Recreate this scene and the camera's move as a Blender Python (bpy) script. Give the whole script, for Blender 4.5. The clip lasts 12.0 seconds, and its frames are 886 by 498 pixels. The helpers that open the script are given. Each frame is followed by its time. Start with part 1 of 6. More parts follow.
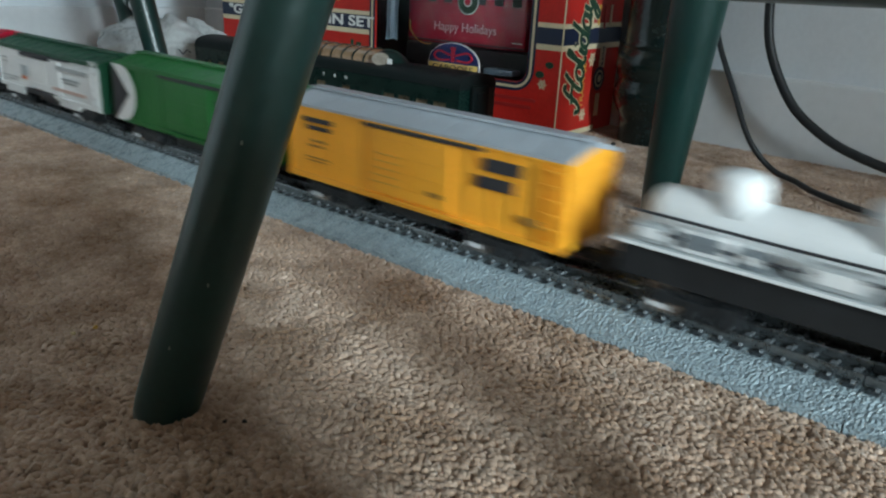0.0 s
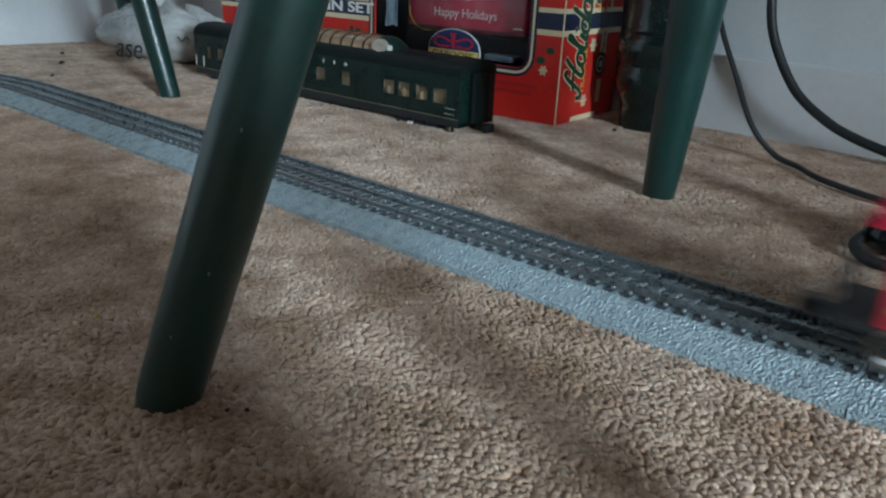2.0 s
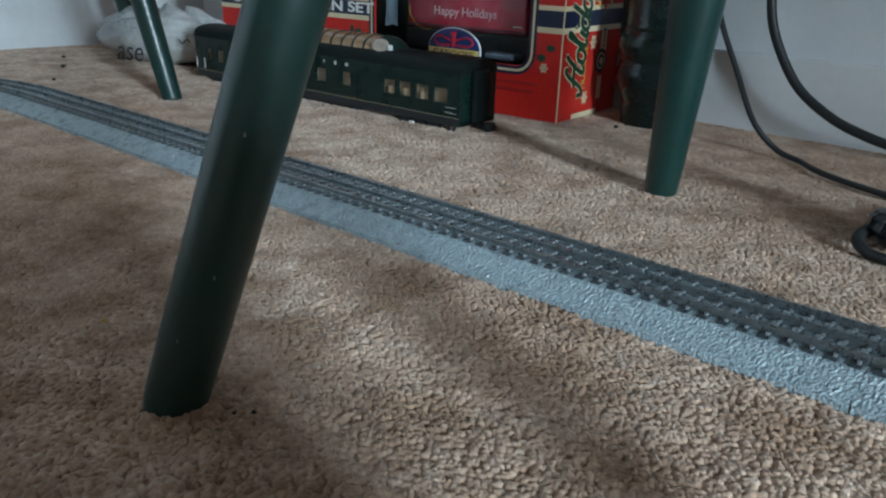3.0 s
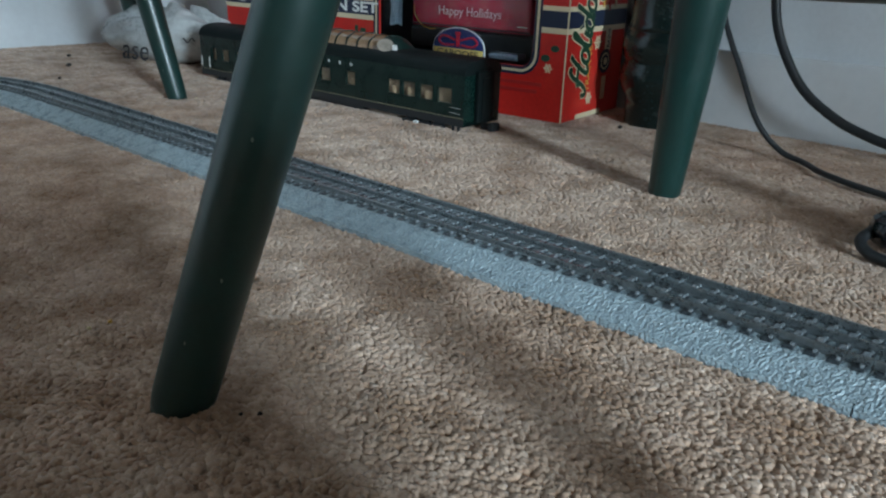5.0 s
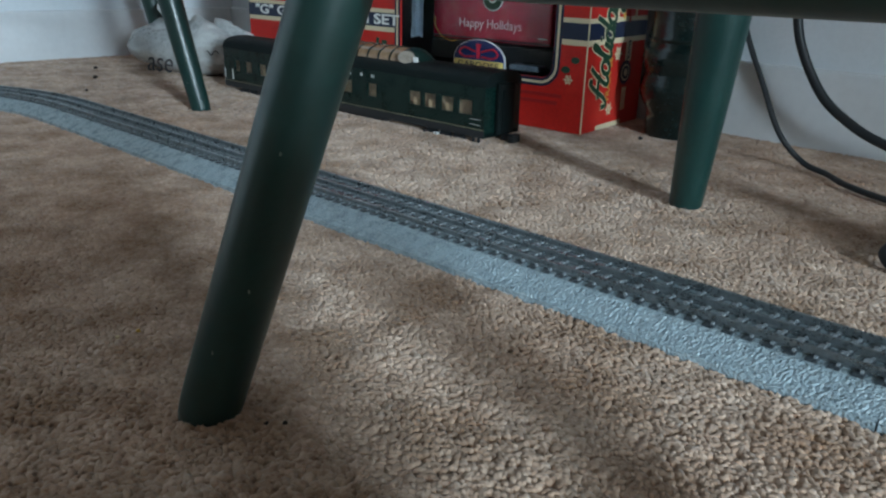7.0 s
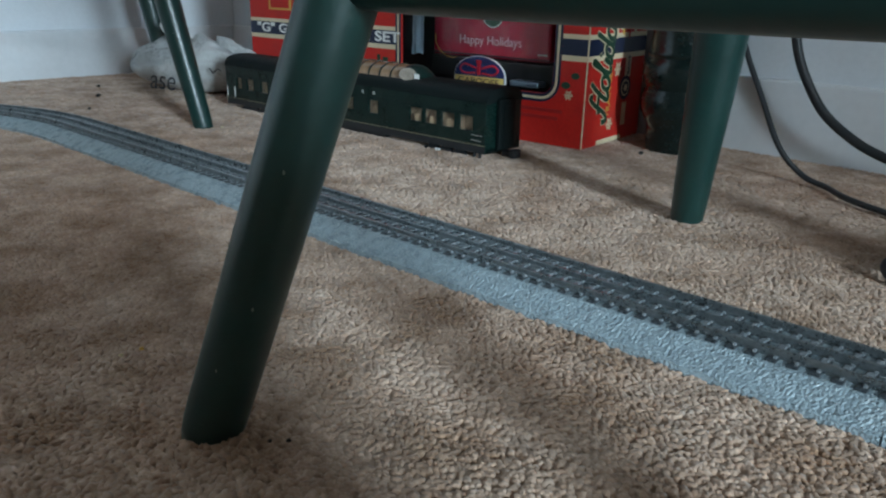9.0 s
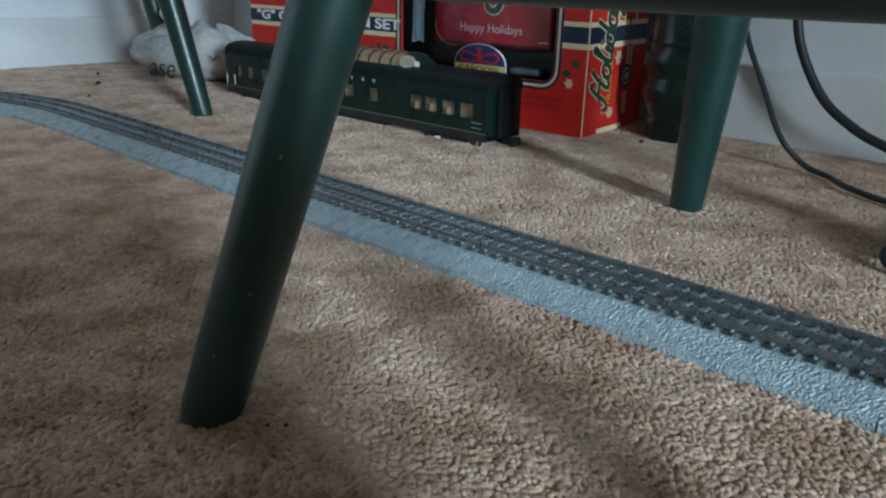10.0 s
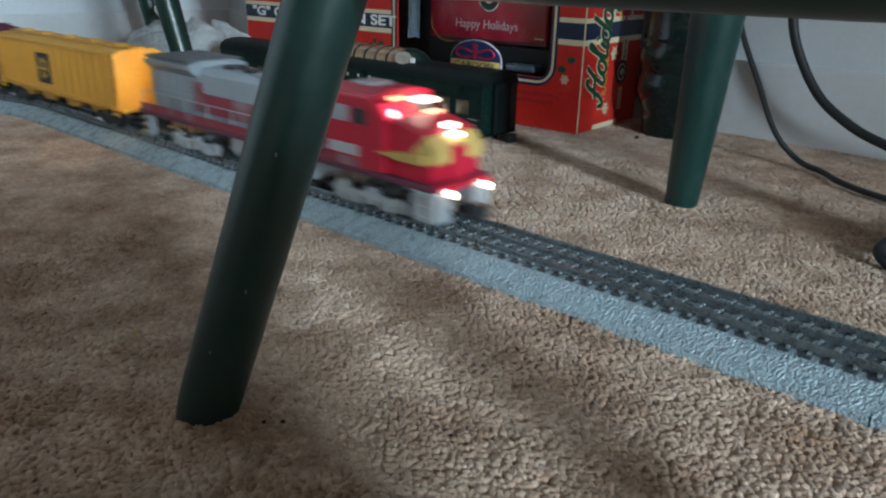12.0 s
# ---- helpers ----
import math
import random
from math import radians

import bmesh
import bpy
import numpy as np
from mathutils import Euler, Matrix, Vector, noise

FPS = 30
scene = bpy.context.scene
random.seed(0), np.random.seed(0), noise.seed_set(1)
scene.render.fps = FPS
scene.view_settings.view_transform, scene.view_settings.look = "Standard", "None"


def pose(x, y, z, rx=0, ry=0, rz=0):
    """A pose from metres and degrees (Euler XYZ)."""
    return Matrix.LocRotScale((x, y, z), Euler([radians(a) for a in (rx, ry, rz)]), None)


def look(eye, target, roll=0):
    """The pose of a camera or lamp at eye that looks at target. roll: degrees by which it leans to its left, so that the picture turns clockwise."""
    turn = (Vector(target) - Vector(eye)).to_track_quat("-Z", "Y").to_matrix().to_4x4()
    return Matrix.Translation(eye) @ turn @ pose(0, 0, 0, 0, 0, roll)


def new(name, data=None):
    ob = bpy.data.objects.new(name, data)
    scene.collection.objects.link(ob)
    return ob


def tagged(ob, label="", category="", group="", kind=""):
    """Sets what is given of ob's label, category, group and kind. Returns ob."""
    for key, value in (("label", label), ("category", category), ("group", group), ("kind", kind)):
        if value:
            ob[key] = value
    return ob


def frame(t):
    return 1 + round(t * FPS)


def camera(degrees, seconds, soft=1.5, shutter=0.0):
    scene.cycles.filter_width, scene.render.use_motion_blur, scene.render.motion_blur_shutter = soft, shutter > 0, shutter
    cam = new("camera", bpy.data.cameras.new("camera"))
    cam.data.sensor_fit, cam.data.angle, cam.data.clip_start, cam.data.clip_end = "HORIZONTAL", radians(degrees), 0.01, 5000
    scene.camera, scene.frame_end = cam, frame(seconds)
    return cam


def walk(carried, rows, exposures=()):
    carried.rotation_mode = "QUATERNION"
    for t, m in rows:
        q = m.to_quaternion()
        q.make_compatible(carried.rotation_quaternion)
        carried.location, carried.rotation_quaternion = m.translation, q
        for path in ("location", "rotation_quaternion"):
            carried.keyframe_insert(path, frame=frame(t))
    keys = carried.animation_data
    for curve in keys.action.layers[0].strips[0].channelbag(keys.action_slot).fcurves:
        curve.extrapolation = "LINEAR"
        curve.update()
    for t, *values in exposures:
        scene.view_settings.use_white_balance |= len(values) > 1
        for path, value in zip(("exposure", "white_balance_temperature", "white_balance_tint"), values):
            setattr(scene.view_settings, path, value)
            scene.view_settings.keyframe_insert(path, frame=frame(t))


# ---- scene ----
# ---- camera and its path ----
cam = camera(60.66, 12.0, soft=2.2, shutter=0.65)
# seconds, eye x y z, turn to the left, look down, lean (degrees)
PATH = [
    (0.0, 0.0010, 0.0004, 0.1828, -0.89, 19.98, 2.88),
    (0.5, 0.0018, -0.0001, 0.1818, -0.75, 20.00, 2.94),
    (1.0, 0.0024, -0.0001, 0.1822, -0.54, 20.14, 2.91),
    (1.5, 0.0024, 0.0005, 0.1816, -0.78, 20.24, 2.93),
    (2.0, 0.0007, 0.0020, 0.1821, -0.86, 20.94, 2.58),
    (2.5, 0.0006, 0.0016, 0.1840, -1.06, 20.80, 2.26),
    (3.0, 0.0003, 0.0010, 0.1841, -0.65, 21.13, 1.79),
    (5.0, -0.0006, -0.0004, 0.1872, -0.40, 21.31, 1.86),
    (5.5, -0.0012, -0.0024, 0.1871, -0.61, 22.13, 2.02),
    (6.0, -0.0025, -0.0033, 0.1904, 0.32, 20.54, 1.50),
    (6.5, -0.0021, -0.0035, 0.1892, 0.67, 21.17, 1.61),
    (7.0, -0.0028, -0.0036, 0.1896, 1.10, 20.63, 1.52),
    (9.0, -0.0032, -0.0046, 0.1909, 1.25, 19.52, 1.13),
    (9.5, -0.0024, -0.0047, 0.1887, 1.38, 20.43, 1.23),
    (10.0, -0.0015, -0.0053, 0.1893, 1.32, 20.30, 1.24),
    (10.5, -0.0018, -0.0049, 0.1891, 1.23, 21.01, 1.20),
    (11.0, -0.0018, -0.0054, 0.1891, 1.26, 20.86, 1.18),
    (11.5, -0.0014, -0.0055, 0.1901, 1.02, 20.59, 1.20),
    (12.0, -0.0011, -0.0061, 0.1900, 1.03, 20.60, 1.21),
]


def eye_pose(x, y, z, turn, down, lean):
    a, p = radians(turn), radians(down)
    way = Vector((-math.sin(a) * math.cos(p), math.cos(a) * math.cos(p), -math.sin(p)))
    return look((x, y, z), Vector((x, y, z)) + way, lean)


# the film's white balance drifts a little while the train is in view
walk(cam, [(t, eye_pose(*r)) for t, *r in PATH],
     [(0.0, 0.28, 7050, 10), (0.5, 0.28, 6850, 10), (1.0, 0.28, 6650, 10), (1.5, 0.28, 6750, 10), (2.4, 0.28, 6500, 10), (11.2, 0.28, 6500, 10), (12.0, 0.28, 6600, 10)])

# ---- plan of the room ----
# corner of the room, directions along the back wall and out from it into the room
CORNER = Vector((-0.525, 1.768, 0.0))
WA = radians(-43.15)
ALONG = Vector((math.cos(WA), math.sin(WA), 0.0))
INTO = Vector((math.sin(WA), -math.cos(WA), 0.0))
ROOM_A, ROOM_B, ROOM_H = 6.4, 2.75, 2.4


def room(a, b, z=0.0):
    return CORNER + ALONG * a + INTO * b + Vector((0, 0, z))


# ---- light: one big window in the far side wall, opposite the left wall ----
WIN_B0, WIN_B1, WIN_Z0, WIN_Z1 = 1.80, 2.55, 0.45, 2.1
world = bpy.data.worlds.new("sky")
scene.world = world
world.use_nodes = True
wn = world.node_tree.nodes
sky = wn.new("ShaderNodeTexSky")
sky.sky_type, sky.sun_disc = "NISHITA", False
sky.sun_elevation, sky.sun_rotation = radians(38), radians(200)
world.node_tree.links.new(sky.outputs[0], wn["Background"].inputs["Color"])
wn["Background"].inputs["Strength"].default_value = 0.1

win = bpy.data.lights.new("window_light", "AREA")
win.shape, win.size, win.size_y = "RECTANGLE", WIN_B1 - WIN_B0 - 0.1, WIN_Z1 - WIN_Z0 - 0.1
win.energy = 400.0
win.color = (0.655, 0.86, 1.0)
win_ob = new("window_light", win)
p0 = room(ROOM_A - 0.02, (WIN_B0 + WIN_B1) / 2, (WIN_Z0 + WIN_Z1) / 2)
win_ob.matrix_world = look(p0, p0 - ALONG)


# ---- materials ----
def mat(name, base, rough=0.5, metal=0.0, var=0.12, scale=60.0, fine=600.0, bump=0.0, bump_scale=None,
        second=None, mix=0.0, coat=0.0, per_object=0.0, spec=0.5, depth=0.002, pebbles=False):
    """A procedural surface: two scales of variation in colour and roughness, fine relief."""
    m = bpy.data.materials.new(name)
    m.use_nodes = True
    nt = m.node_tree
    N, L = nt.nodes, nt.links
    b = N["Principled BSDF"]
    tc = N.new("ShaderNodeTexCoord")
    n1, n2 = N.new("ShaderNodeTexNoise"), N.new("ShaderNodeTexNoise")
    for n, s in ((n1, scale), (n2, fine)):
        n.inputs["Scale"].default_value, n.inputs["Detail"].default_value = s, 4.0
        L.new(tc.outputs["Object"], n.inputs["Vector"])
    add = N.new("ShaderNodeMath")
    add.operation = "ADD"
    L.new(n1.outputs["Fac"], add.inputs[0])
    L.new(n2.outputs["Fac"], add.inputs[1])
    fac = add.outputs[0]
    if per_object:
        oi = N.new("ShaderNodeObjectInfo")
        ma = N.new("ShaderNodeMath")
        ma.operation = "MULTIPLY_ADD"
        ma.inputs[1].default_value = per_object
        L.new(oi.outputs["Random"], ma.inputs[0])
        L.new(fac, ma.inputs[2])
        fac = ma.outputs[0]
    mr = N.new("ShaderNodeMapRange")
    mr.inputs["From Min"].default_value, mr.inputs["From Max"].default_value = 0.65, 1.35
    mr.inputs["To Min"].default_value, mr.inputs["To Max"].default_value = 1 - var, 1 + var
    L.new(fac, mr.inputs["Value"])
    mul = N.new("ShaderNodeMix")
    mul.data_type, mul.blend_type = "RGBA", "MULTIPLY"
    mul.inputs["Factor"].default_value = 1.0
    mul.inputs["A"].default_value = (*base, 1)
    L.new(mr.outputs[0], mul.inputs["B"])
    colour = mul.outputs["Result"]
    if second:
        n3 = N.new("ShaderNodeTexNoise")
        n3.inputs["Scale"].default_value, n3.inputs["Detail"].default_value = scale * 0.6, 6.0
        L.new(tc.outputs["Object"], n3.inputs["Vector"])
        r3 = N.new("ShaderNodeMapRange")
        r3.inputs["From Min"].default_value, r3.inputs["From Max"].default_value = 0.5, 0.72
        r3.inputs["To Max"].default_value = mix
        L.new(n3.outputs["Fac"], r3.inputs["Value"])
        mx = N.new("ShaderNodeMix")
        mx.data_type = "RGBA"
        mx.inputs["B"].default_value = (*second, 1)
        L.new(r3.outputs[0], mx.inputs["Factor"])
        L.new(colour, mx.inputs["A"])
        colour = mx.outputs["Result"]
    L.new(colour, b.inputs["Base Color"])
    rr = N.new("ShaderNodeMapRange")
    rr.inputs["From Min"].default_value, rr.inputs["From Max"].default_value = 0.7, 1.3
    rr.inputs["To Min"].default_value, rr.inputs["To Max"].default_value = max(0.03, rough - 0.08), min(1, rough + 0.08)
    L.new(fac, rr.inputs["Value"])
    L.new(rr.outputs[0], b.inputs["Roughness"])
    b.inputs["Metallic"].default_value = metal
    b.inputs["Specular IOR Level"].default_value = spec
    b.inputs["Coat Weight"].default_value = coat
    b.inputs["Coat Roughness"].default_value = 0.15
    if bump:
        nb = N.new("ShaderNodeTexVoronoi" if pebbles else "ShaderNodeTexNoise")
        nb.inputs["Scale"].default_value, nb.inputs["Detail"].default_value = bump_scale or fine, 0.0 if pebbles else 3.0
        L.new(tc.outputs["Object"], nb.inputs["Vector"])
        bp = N.new("ShaderNodeBump")
        bp.inputs["Strength"].default_value, bp.inputs["Distance"].default_value = min(1, bump), depth
        L.new(nb.outputs["Distance" if pebbles else "Fac"], bp.inputs["Height"])
        bp.invert = pebbles
        L.new(bp.outputs[0], b.inputs["Normal"])
    return m


def glow(name, colour, strength):
    m = bpy.data.materials.new(name)
    m.use_nodes = True
    b = m.node_tree.nodes["Principled BSDF"]
    b.inputs["Base Color"].default_value = (*colour, 1)
    b.inputs["Emission Color"].default_value = (*colour, 1)
    b.inputs["Emission Strength"].default_value = strength
    return m


def glass(name, colour, rough=0.05, ior=1.45):
    m = bpy.data.materials.new(name)
    m.use_nodes = True
    b = m.node_tree.nodes["Principled BSDF"]
    b.inputs["Base Color"].default_value = (*colour, 1)
    b.inputs["Roughness"].default_value = rough
    b.inputs["Transmission Weight"].default_value = 1.0
    b.inputs["IOR"].default_value = ior
    return m


def carpet_material(name, tufts):
    """Cut-pile carpet: tufts of beige, tan and brown yarn, worn and dusty patches."""
    m = bpy.data.materials.new(name)
    m.use_nodes = True
    nt = m.node_tree
    N, L = nt.nodes, nt.links
    b = N["Principled BSDF"]
    b.inputs["Roughness"].default_value = 0.95
    b.inputs["Specular IOR Level"].default_value = 0.15
    b.inputs["Sheen Weight"].default_value = 0.25
    b.inputs["Sheen Roughness"].default_value = 0.6
    tc = N.new("ShaderNodeTexCoord")

    def noise_tex(s, d=3.0):
        n = N.new("ShaderNodeTexNoise")
        n.inputs["Scale"].default_value, n.inputs["Detail"].default_value = s, d
        L.new(tc.outputs["Object"], n.inputs["Vector"])
        return n
    vor = N.new("ShaderNodeTexVoronoi")
    vor.inputs["Scale"].default_value = 330.0
    L.new(tc.outputs["Object"], vor.inputs["Vector"])
    isl = N.new("ShaderNodeNewGeometry")
    ramp = N.new("ShaderNodeValToRGB")
    ramp.color_ramp.elements[0].position, ramp.color_ramp.elements[0].color = 0.05, (0.395, 0.262, 0.184, 1)
    ramp.color_ramp.elements[1].position, ramp.color_ramp.elements[1].color = 0.95, (0.70, 0.535, 0.425, 1)
    mid = ramp.color_ramp.elements.new(0.5)
    mid.color = (0.510, 0.362, 0.268, 1)
    hue = N.new("ShaderNodeSeparateColor")
    L.new(vor.outputs["Color"], hue.inputs[0])
    mixv = N.new("ShaderNodeMath")
    mixv.operation = "MULTIPLY_ADD"
    mixv.inputs[1].default_value = 0.45
    L.new(isl.outputs["Random Per Island"] if tufts else hue.outputs[0], mixv.inputs[0])
    clump = noise_tex(95.0, 3.0)
    off = N.new("ShaderNodeMath")
    off.operation = "MULTIPLY_ADD"
    off.inputs[1].default_value, off.inputs[2].default_value = 1.1, -0.31
    L.new(clump.outputs["Fac"], off.inputs[0])
    L.new(off.outputs[0], mixv.inputs[2])
    L.new(mixv.outputs[0], ramp.inputs["Fac"])
    stain = noise_tex(20.0, 6.0)
    mr = N.new("ShaderNodeValToRGB")
    mr.color_ramp.elements[0].position, mr.color_ramp.elements[0].color = 0.36, (0.66, 0.57, 0.48, 1)
    mr.color_ramp.elements[1].position, mr.color_ramp.elements[1].color = 0.58, (1.06, 1.05, 1.05, 1)
    L.new(stain.outputs["Fac"], mr.inputs["Fac"])
    mul = N.new("ShaderNodeMix")
    mul.data_type, mul.blend_type = "RGBA", "MULTIPLY"
    mul.inputs["Factor"].default_value = 1.0
    L.new(ramp.outputs[0], mul.inputs["A"])
    L.new(mr.outputs[0], mul.inputs["B"])
    # walked-in soil, browner than the yarn
    soil = noise_tex(4.2, 4.0)
    sr = N.new("ShaderNodeMapRange")
    sr.inputs["From Min"].default_value, sr.inputs["From Max"].default_value = 0.48, 0.68
    sr.inputs["To Max"].default_value = 0.6
    L.new(soil.outputs["Fac"], sr.inputs["Value"])
    mx = N.new("ShaderNodeMix")
    mx.data_type, mx.blend_type = "RGBA", "MULTIPLY"
    mx.inputs["B"].default_value = (0.80, 0.65, 0.53, 1)
    L.new(sr.outputs[0], mx.inputs["Factor"])
    L.new(mul.outputs["Result"], mx.inputs["A"])
    L.new(mx.outputs["Result"], b.inputs["Base Color"])
    fine = noise_tex(1100.0, 2.0)
    bp = N.new("ShaderNodeBump")
    bp.inputs["Strength"].default_value, bp.inputs["Distance"].default_value = 0.35, 0.0018
    L.new(fine.outputs["Fac"], bp.inputs["Height"])
    L.new(bp.outputs[0], b.inputs["Normal"])
    return m


CARPET = carpet_material("carpet_backing", False)
PILE = carpet_material("carpet_pile", True)
PAINT_WALL = mat("wall_paint", (0.63, 0.665, 0.70), 0.75, var=0.05, scale=6, fine=180, bump=0.15, bump_scale=220)
# Unseen ceiling and far walls, toned dark and warm to shape the bounced light.
PAINT_CEIL = mat("ceiling_paint", (0.42, 0.38, 0.33), 0.85, var=0.04, scale=4)
PAINT_FAR = mat("taupe_wall_paint", (0.21, 0.145, 0.105), 0.8, var=0.06, scale=5, fine=150, bump=0.1)
PAINT_TRIM = mat("trim_paint", (0.65, 0.67, 0.69), 0.4, var=0.05, scale=8, fine=90)
GREEN_WOOD = mat("green_stained_wood", (0.0048, 0.032, 0.028), 0.36, var=0.2, scale=18, fine=240, bump=0.04, bump_scale=260,
                 second=(0.004, 0.024, 0.022), mix=0.6, coat=0.0, spec=0.65)
CHIP = mat("bare_chipped_wood", (0.22, 0.24, 0.21), 0.7, var=0.3)
POST_WOOD = mat("dark_green_lacquer", (0.005, 0.012, 0.011), 0.22, var=0.2, scale=25, fine=200, coat=0.0, spec=0.5)
TABLE_WOOD = mat("table_wood", (0.20, 0.11, 0.055), 0.45, var=0.25, scale=14, fine=120)
ROADBED = mat("grey_ballast_plastic", (0.29, 0.36, 0.39), 0.30, var=0.22, scale=120, fine=900, bump=0.8, bump_scale=620, depth=0.0010, pebbles=True)
TIE = mat("black_tie_plastic", (0.042, 0.050, 0.056), 0.28, var=0.3, scale=150, fine=900, bump=0.25, per_object=0.15)
RAIL = mat("tarnished_rail_steel", (0.21, 0.235, 0.245), 0.30, metal=0.8, var=0.3, scale=60, fine=500)
BLACK_PL = mat("black_plastic", (0.016, 0.018, 0.020), 0.5, var=0.3, scale=80, fine=700, spec=0.4)
GLOSS_BLACK = mat("gloss_black_plastic", (0.008, 0.009, 0.010), 0.12, var=0.2, scale=60)
STEEL = mat("bright_wheel_steel", (0.55, 0.55, 0.54), 0.28, metal=1.0, var=0.15)
YELLOW = mat("yellow_plastic", (0.94, 0.41, 0.035), 0.42, var=0.08, scale=30, fine=300, bump=0.05)
YELLOW_B = mat("golden_yellow_plastic", (0.72, 0.36, 0.05), 0.45, var=0.1, scale=30, fine=300, bump=0.05)
GREY_ROOF = mat("silver_grey_roof", (0.42, 0.46, 0.50), 0.45, metal=0.2, var=0.12, scale=40)
GREEN_PL = mat("bright_green_plastic", (0.005, 0.135, 0.024), 0.42, var=0.1, scale=30, bump=0.05)
DKGREEN_PL = mat("dark_green_roof", (0.006, 0.075, 0.036), 0.45, var=0.12, scale=30)
WHITE_PL = mat("white_plastic", (0.83, 0.84, 0.84), 0.42, var=0.06, scale=30)
RED_PL = mat("red_plastic", (0.51, 0.012, 0.038), 0.42, var=0.1, scale=30)
WORN_RED = mat("worn_red_paint", (0.26, 0.034, 0.055), 0.45, var=0.2, second=(0.32, 0.31, 0.33), mix=0.75)
MAROON_PL = mat("maroon_plastic", (0.13, 0.03, 0.055), 0.5, var=0.15, scale=30)
HOOD_GREY = mat("hood_silver_grey", (0.31, 0.355, 0.385), 0.42, metal=0.2, var=0.14, scale=40)
SILVER_PL = mat("silver_paint", (0.44, 0.47, 0.49), 0.34, metal=0.45, var=0.12, scale=40)
LOCO_YEL = mat("loco_yellow", (0.56, 0.38, 0.12), 0.4, var=0.08)
ORANGE_PT = mat("orange_print", (0.75, 0.16, 0.03), 0.5, var=0.08)
INK = mat("dark_print", (0.03, 0.03, 0.035), 0.55, var=0.15)
PALE_INK = mat("faded_print", (0.42, 0.45, 0.46), 0.55, var=0.1)
GOLD_INK = mat("gold_print", (0.62, 0.36, 0.06), 0.45, var=0.1)
DULL_GOLD = mat("dull_gold_print", (0.50, 0.20, 0.045), 0.5, var=0.25, scale=150)
WHEEL_GLINT = mat("wheel_glint_silver", (0.80, 0.82, 0.84), 0.25, var=0.1)
WHITE_INK = mat("white_print", (0.78, 0.78, 0.76), 0.5, var=0.06)
CAR_GREEN = mat("coach_green", (0.0032, 0.0155, 0.0125), 0.3, var=0.2, scale=40, spec=0.35)
CAR_ROOF = mat("coach_roof_black", (0.006, 0.010, 0.010), 0.55, var=0.2, spec=0.12)
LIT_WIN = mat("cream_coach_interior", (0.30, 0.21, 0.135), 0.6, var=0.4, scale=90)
CLEAR = glass("clear_plastic", (0.95, 0.95, 0.94), 0.08)
THIN_FILM = glass("thin_clear_film", (0.97, 0.97, 0.97), 0.04, 1.12)
BOX_RED = mat("red_printed_card", (0.53, 0.022, 0.016), 0.45, var=0.16, scale=30, fine=250, second=(0.58, 0.055, 0.03), mix=0.5, spec=0.3)
BOX_CREAM = mat("cream_printed_card", (0.70, 0.58, 0.38), 0.45, var=0.08)
BOX_NAVY = mat("navy_printed_card", (0.006, 0.014, 0.042), 0.4, var=0.15)
BOX_IN = mat("dark_box_inside", (0.012, 0.013, 0.02), 0.6, var=0.2)
COACH_RED = mat("glossy_crimson_plastic", (0.34, 0.004, 0.024), 0.25, var=0.12, scale=40, coat=0.4)
LEAF = mat("dark_green_print", (0.012, 0.048, 0.024), 0.45, var=0.2)
SIGN_BLUE = mat("blue_print", (0.010, 0.032, 0.13), 0.4, var=0.12)
SILVER_FOIL = mat("pale_blue_film", (0.42, 0.55, 0.66), 0.25, var=0.2, scale=60)
BAG = mat("crinkled_plastic_bag", (0.50, 0.52, 0.52), 0.3, var=0.18, scale=22, fine=140, bump=0.4, bump_scale=60)
CRUMB = mat("crumb", (0.66, 0.56, 0.34), 0.7)
DIRT = mat("dark_speck", (0.03, 0.024, 0.02), 0.8)
HEAD = glow("headlamp", (1.0, 0.80, 0.66), 6.0)
HEAD_PINK = glow("cab_lamp", (0.9, 0.05, 0.10), 0.7)
PINK_CORE = glow("pink_lamp", (1.0, 0.35, 0.42), 5.0)
AMBER = mat("amber_dome_glazing", (0.27, 0.17, 0.10), 0.16, var=0.4, scale=70)
HEAD_WARM = glow("number_board_lamp", (1.0, 0.42, 0.22), 2.2)


# ---- mesh helpers ----
def part(name, bm, material, parent=None, label="", smooth=False, kind=""):
    """Links a bmesh as one mesh object, under a thing or a part when a parent is given."""
    me = bpy.data.meshes.new(name)
    bmesh.ops.recalc_face_normals(bm, faces=bm.faces)
    bm.to_mesh(me)
    bm.free()
    me.materials.append(material)
    if smooth:
        for p in me.polygons:
            p.use_smooth = True
    ob = new(name, me)
    if parent is not None:
        ob.parent = parent
    if label or kind:
        tagged(ob, label=label, kind=kind)
    return ob


def thing(name, label, category, m=None, group="", kind=""):
    ob = new(name)
    ob.empty_display_size = 0.02
    if m is not None:
        ob.matrix_world = m
    return tagged(ob, label, category, group, kind)


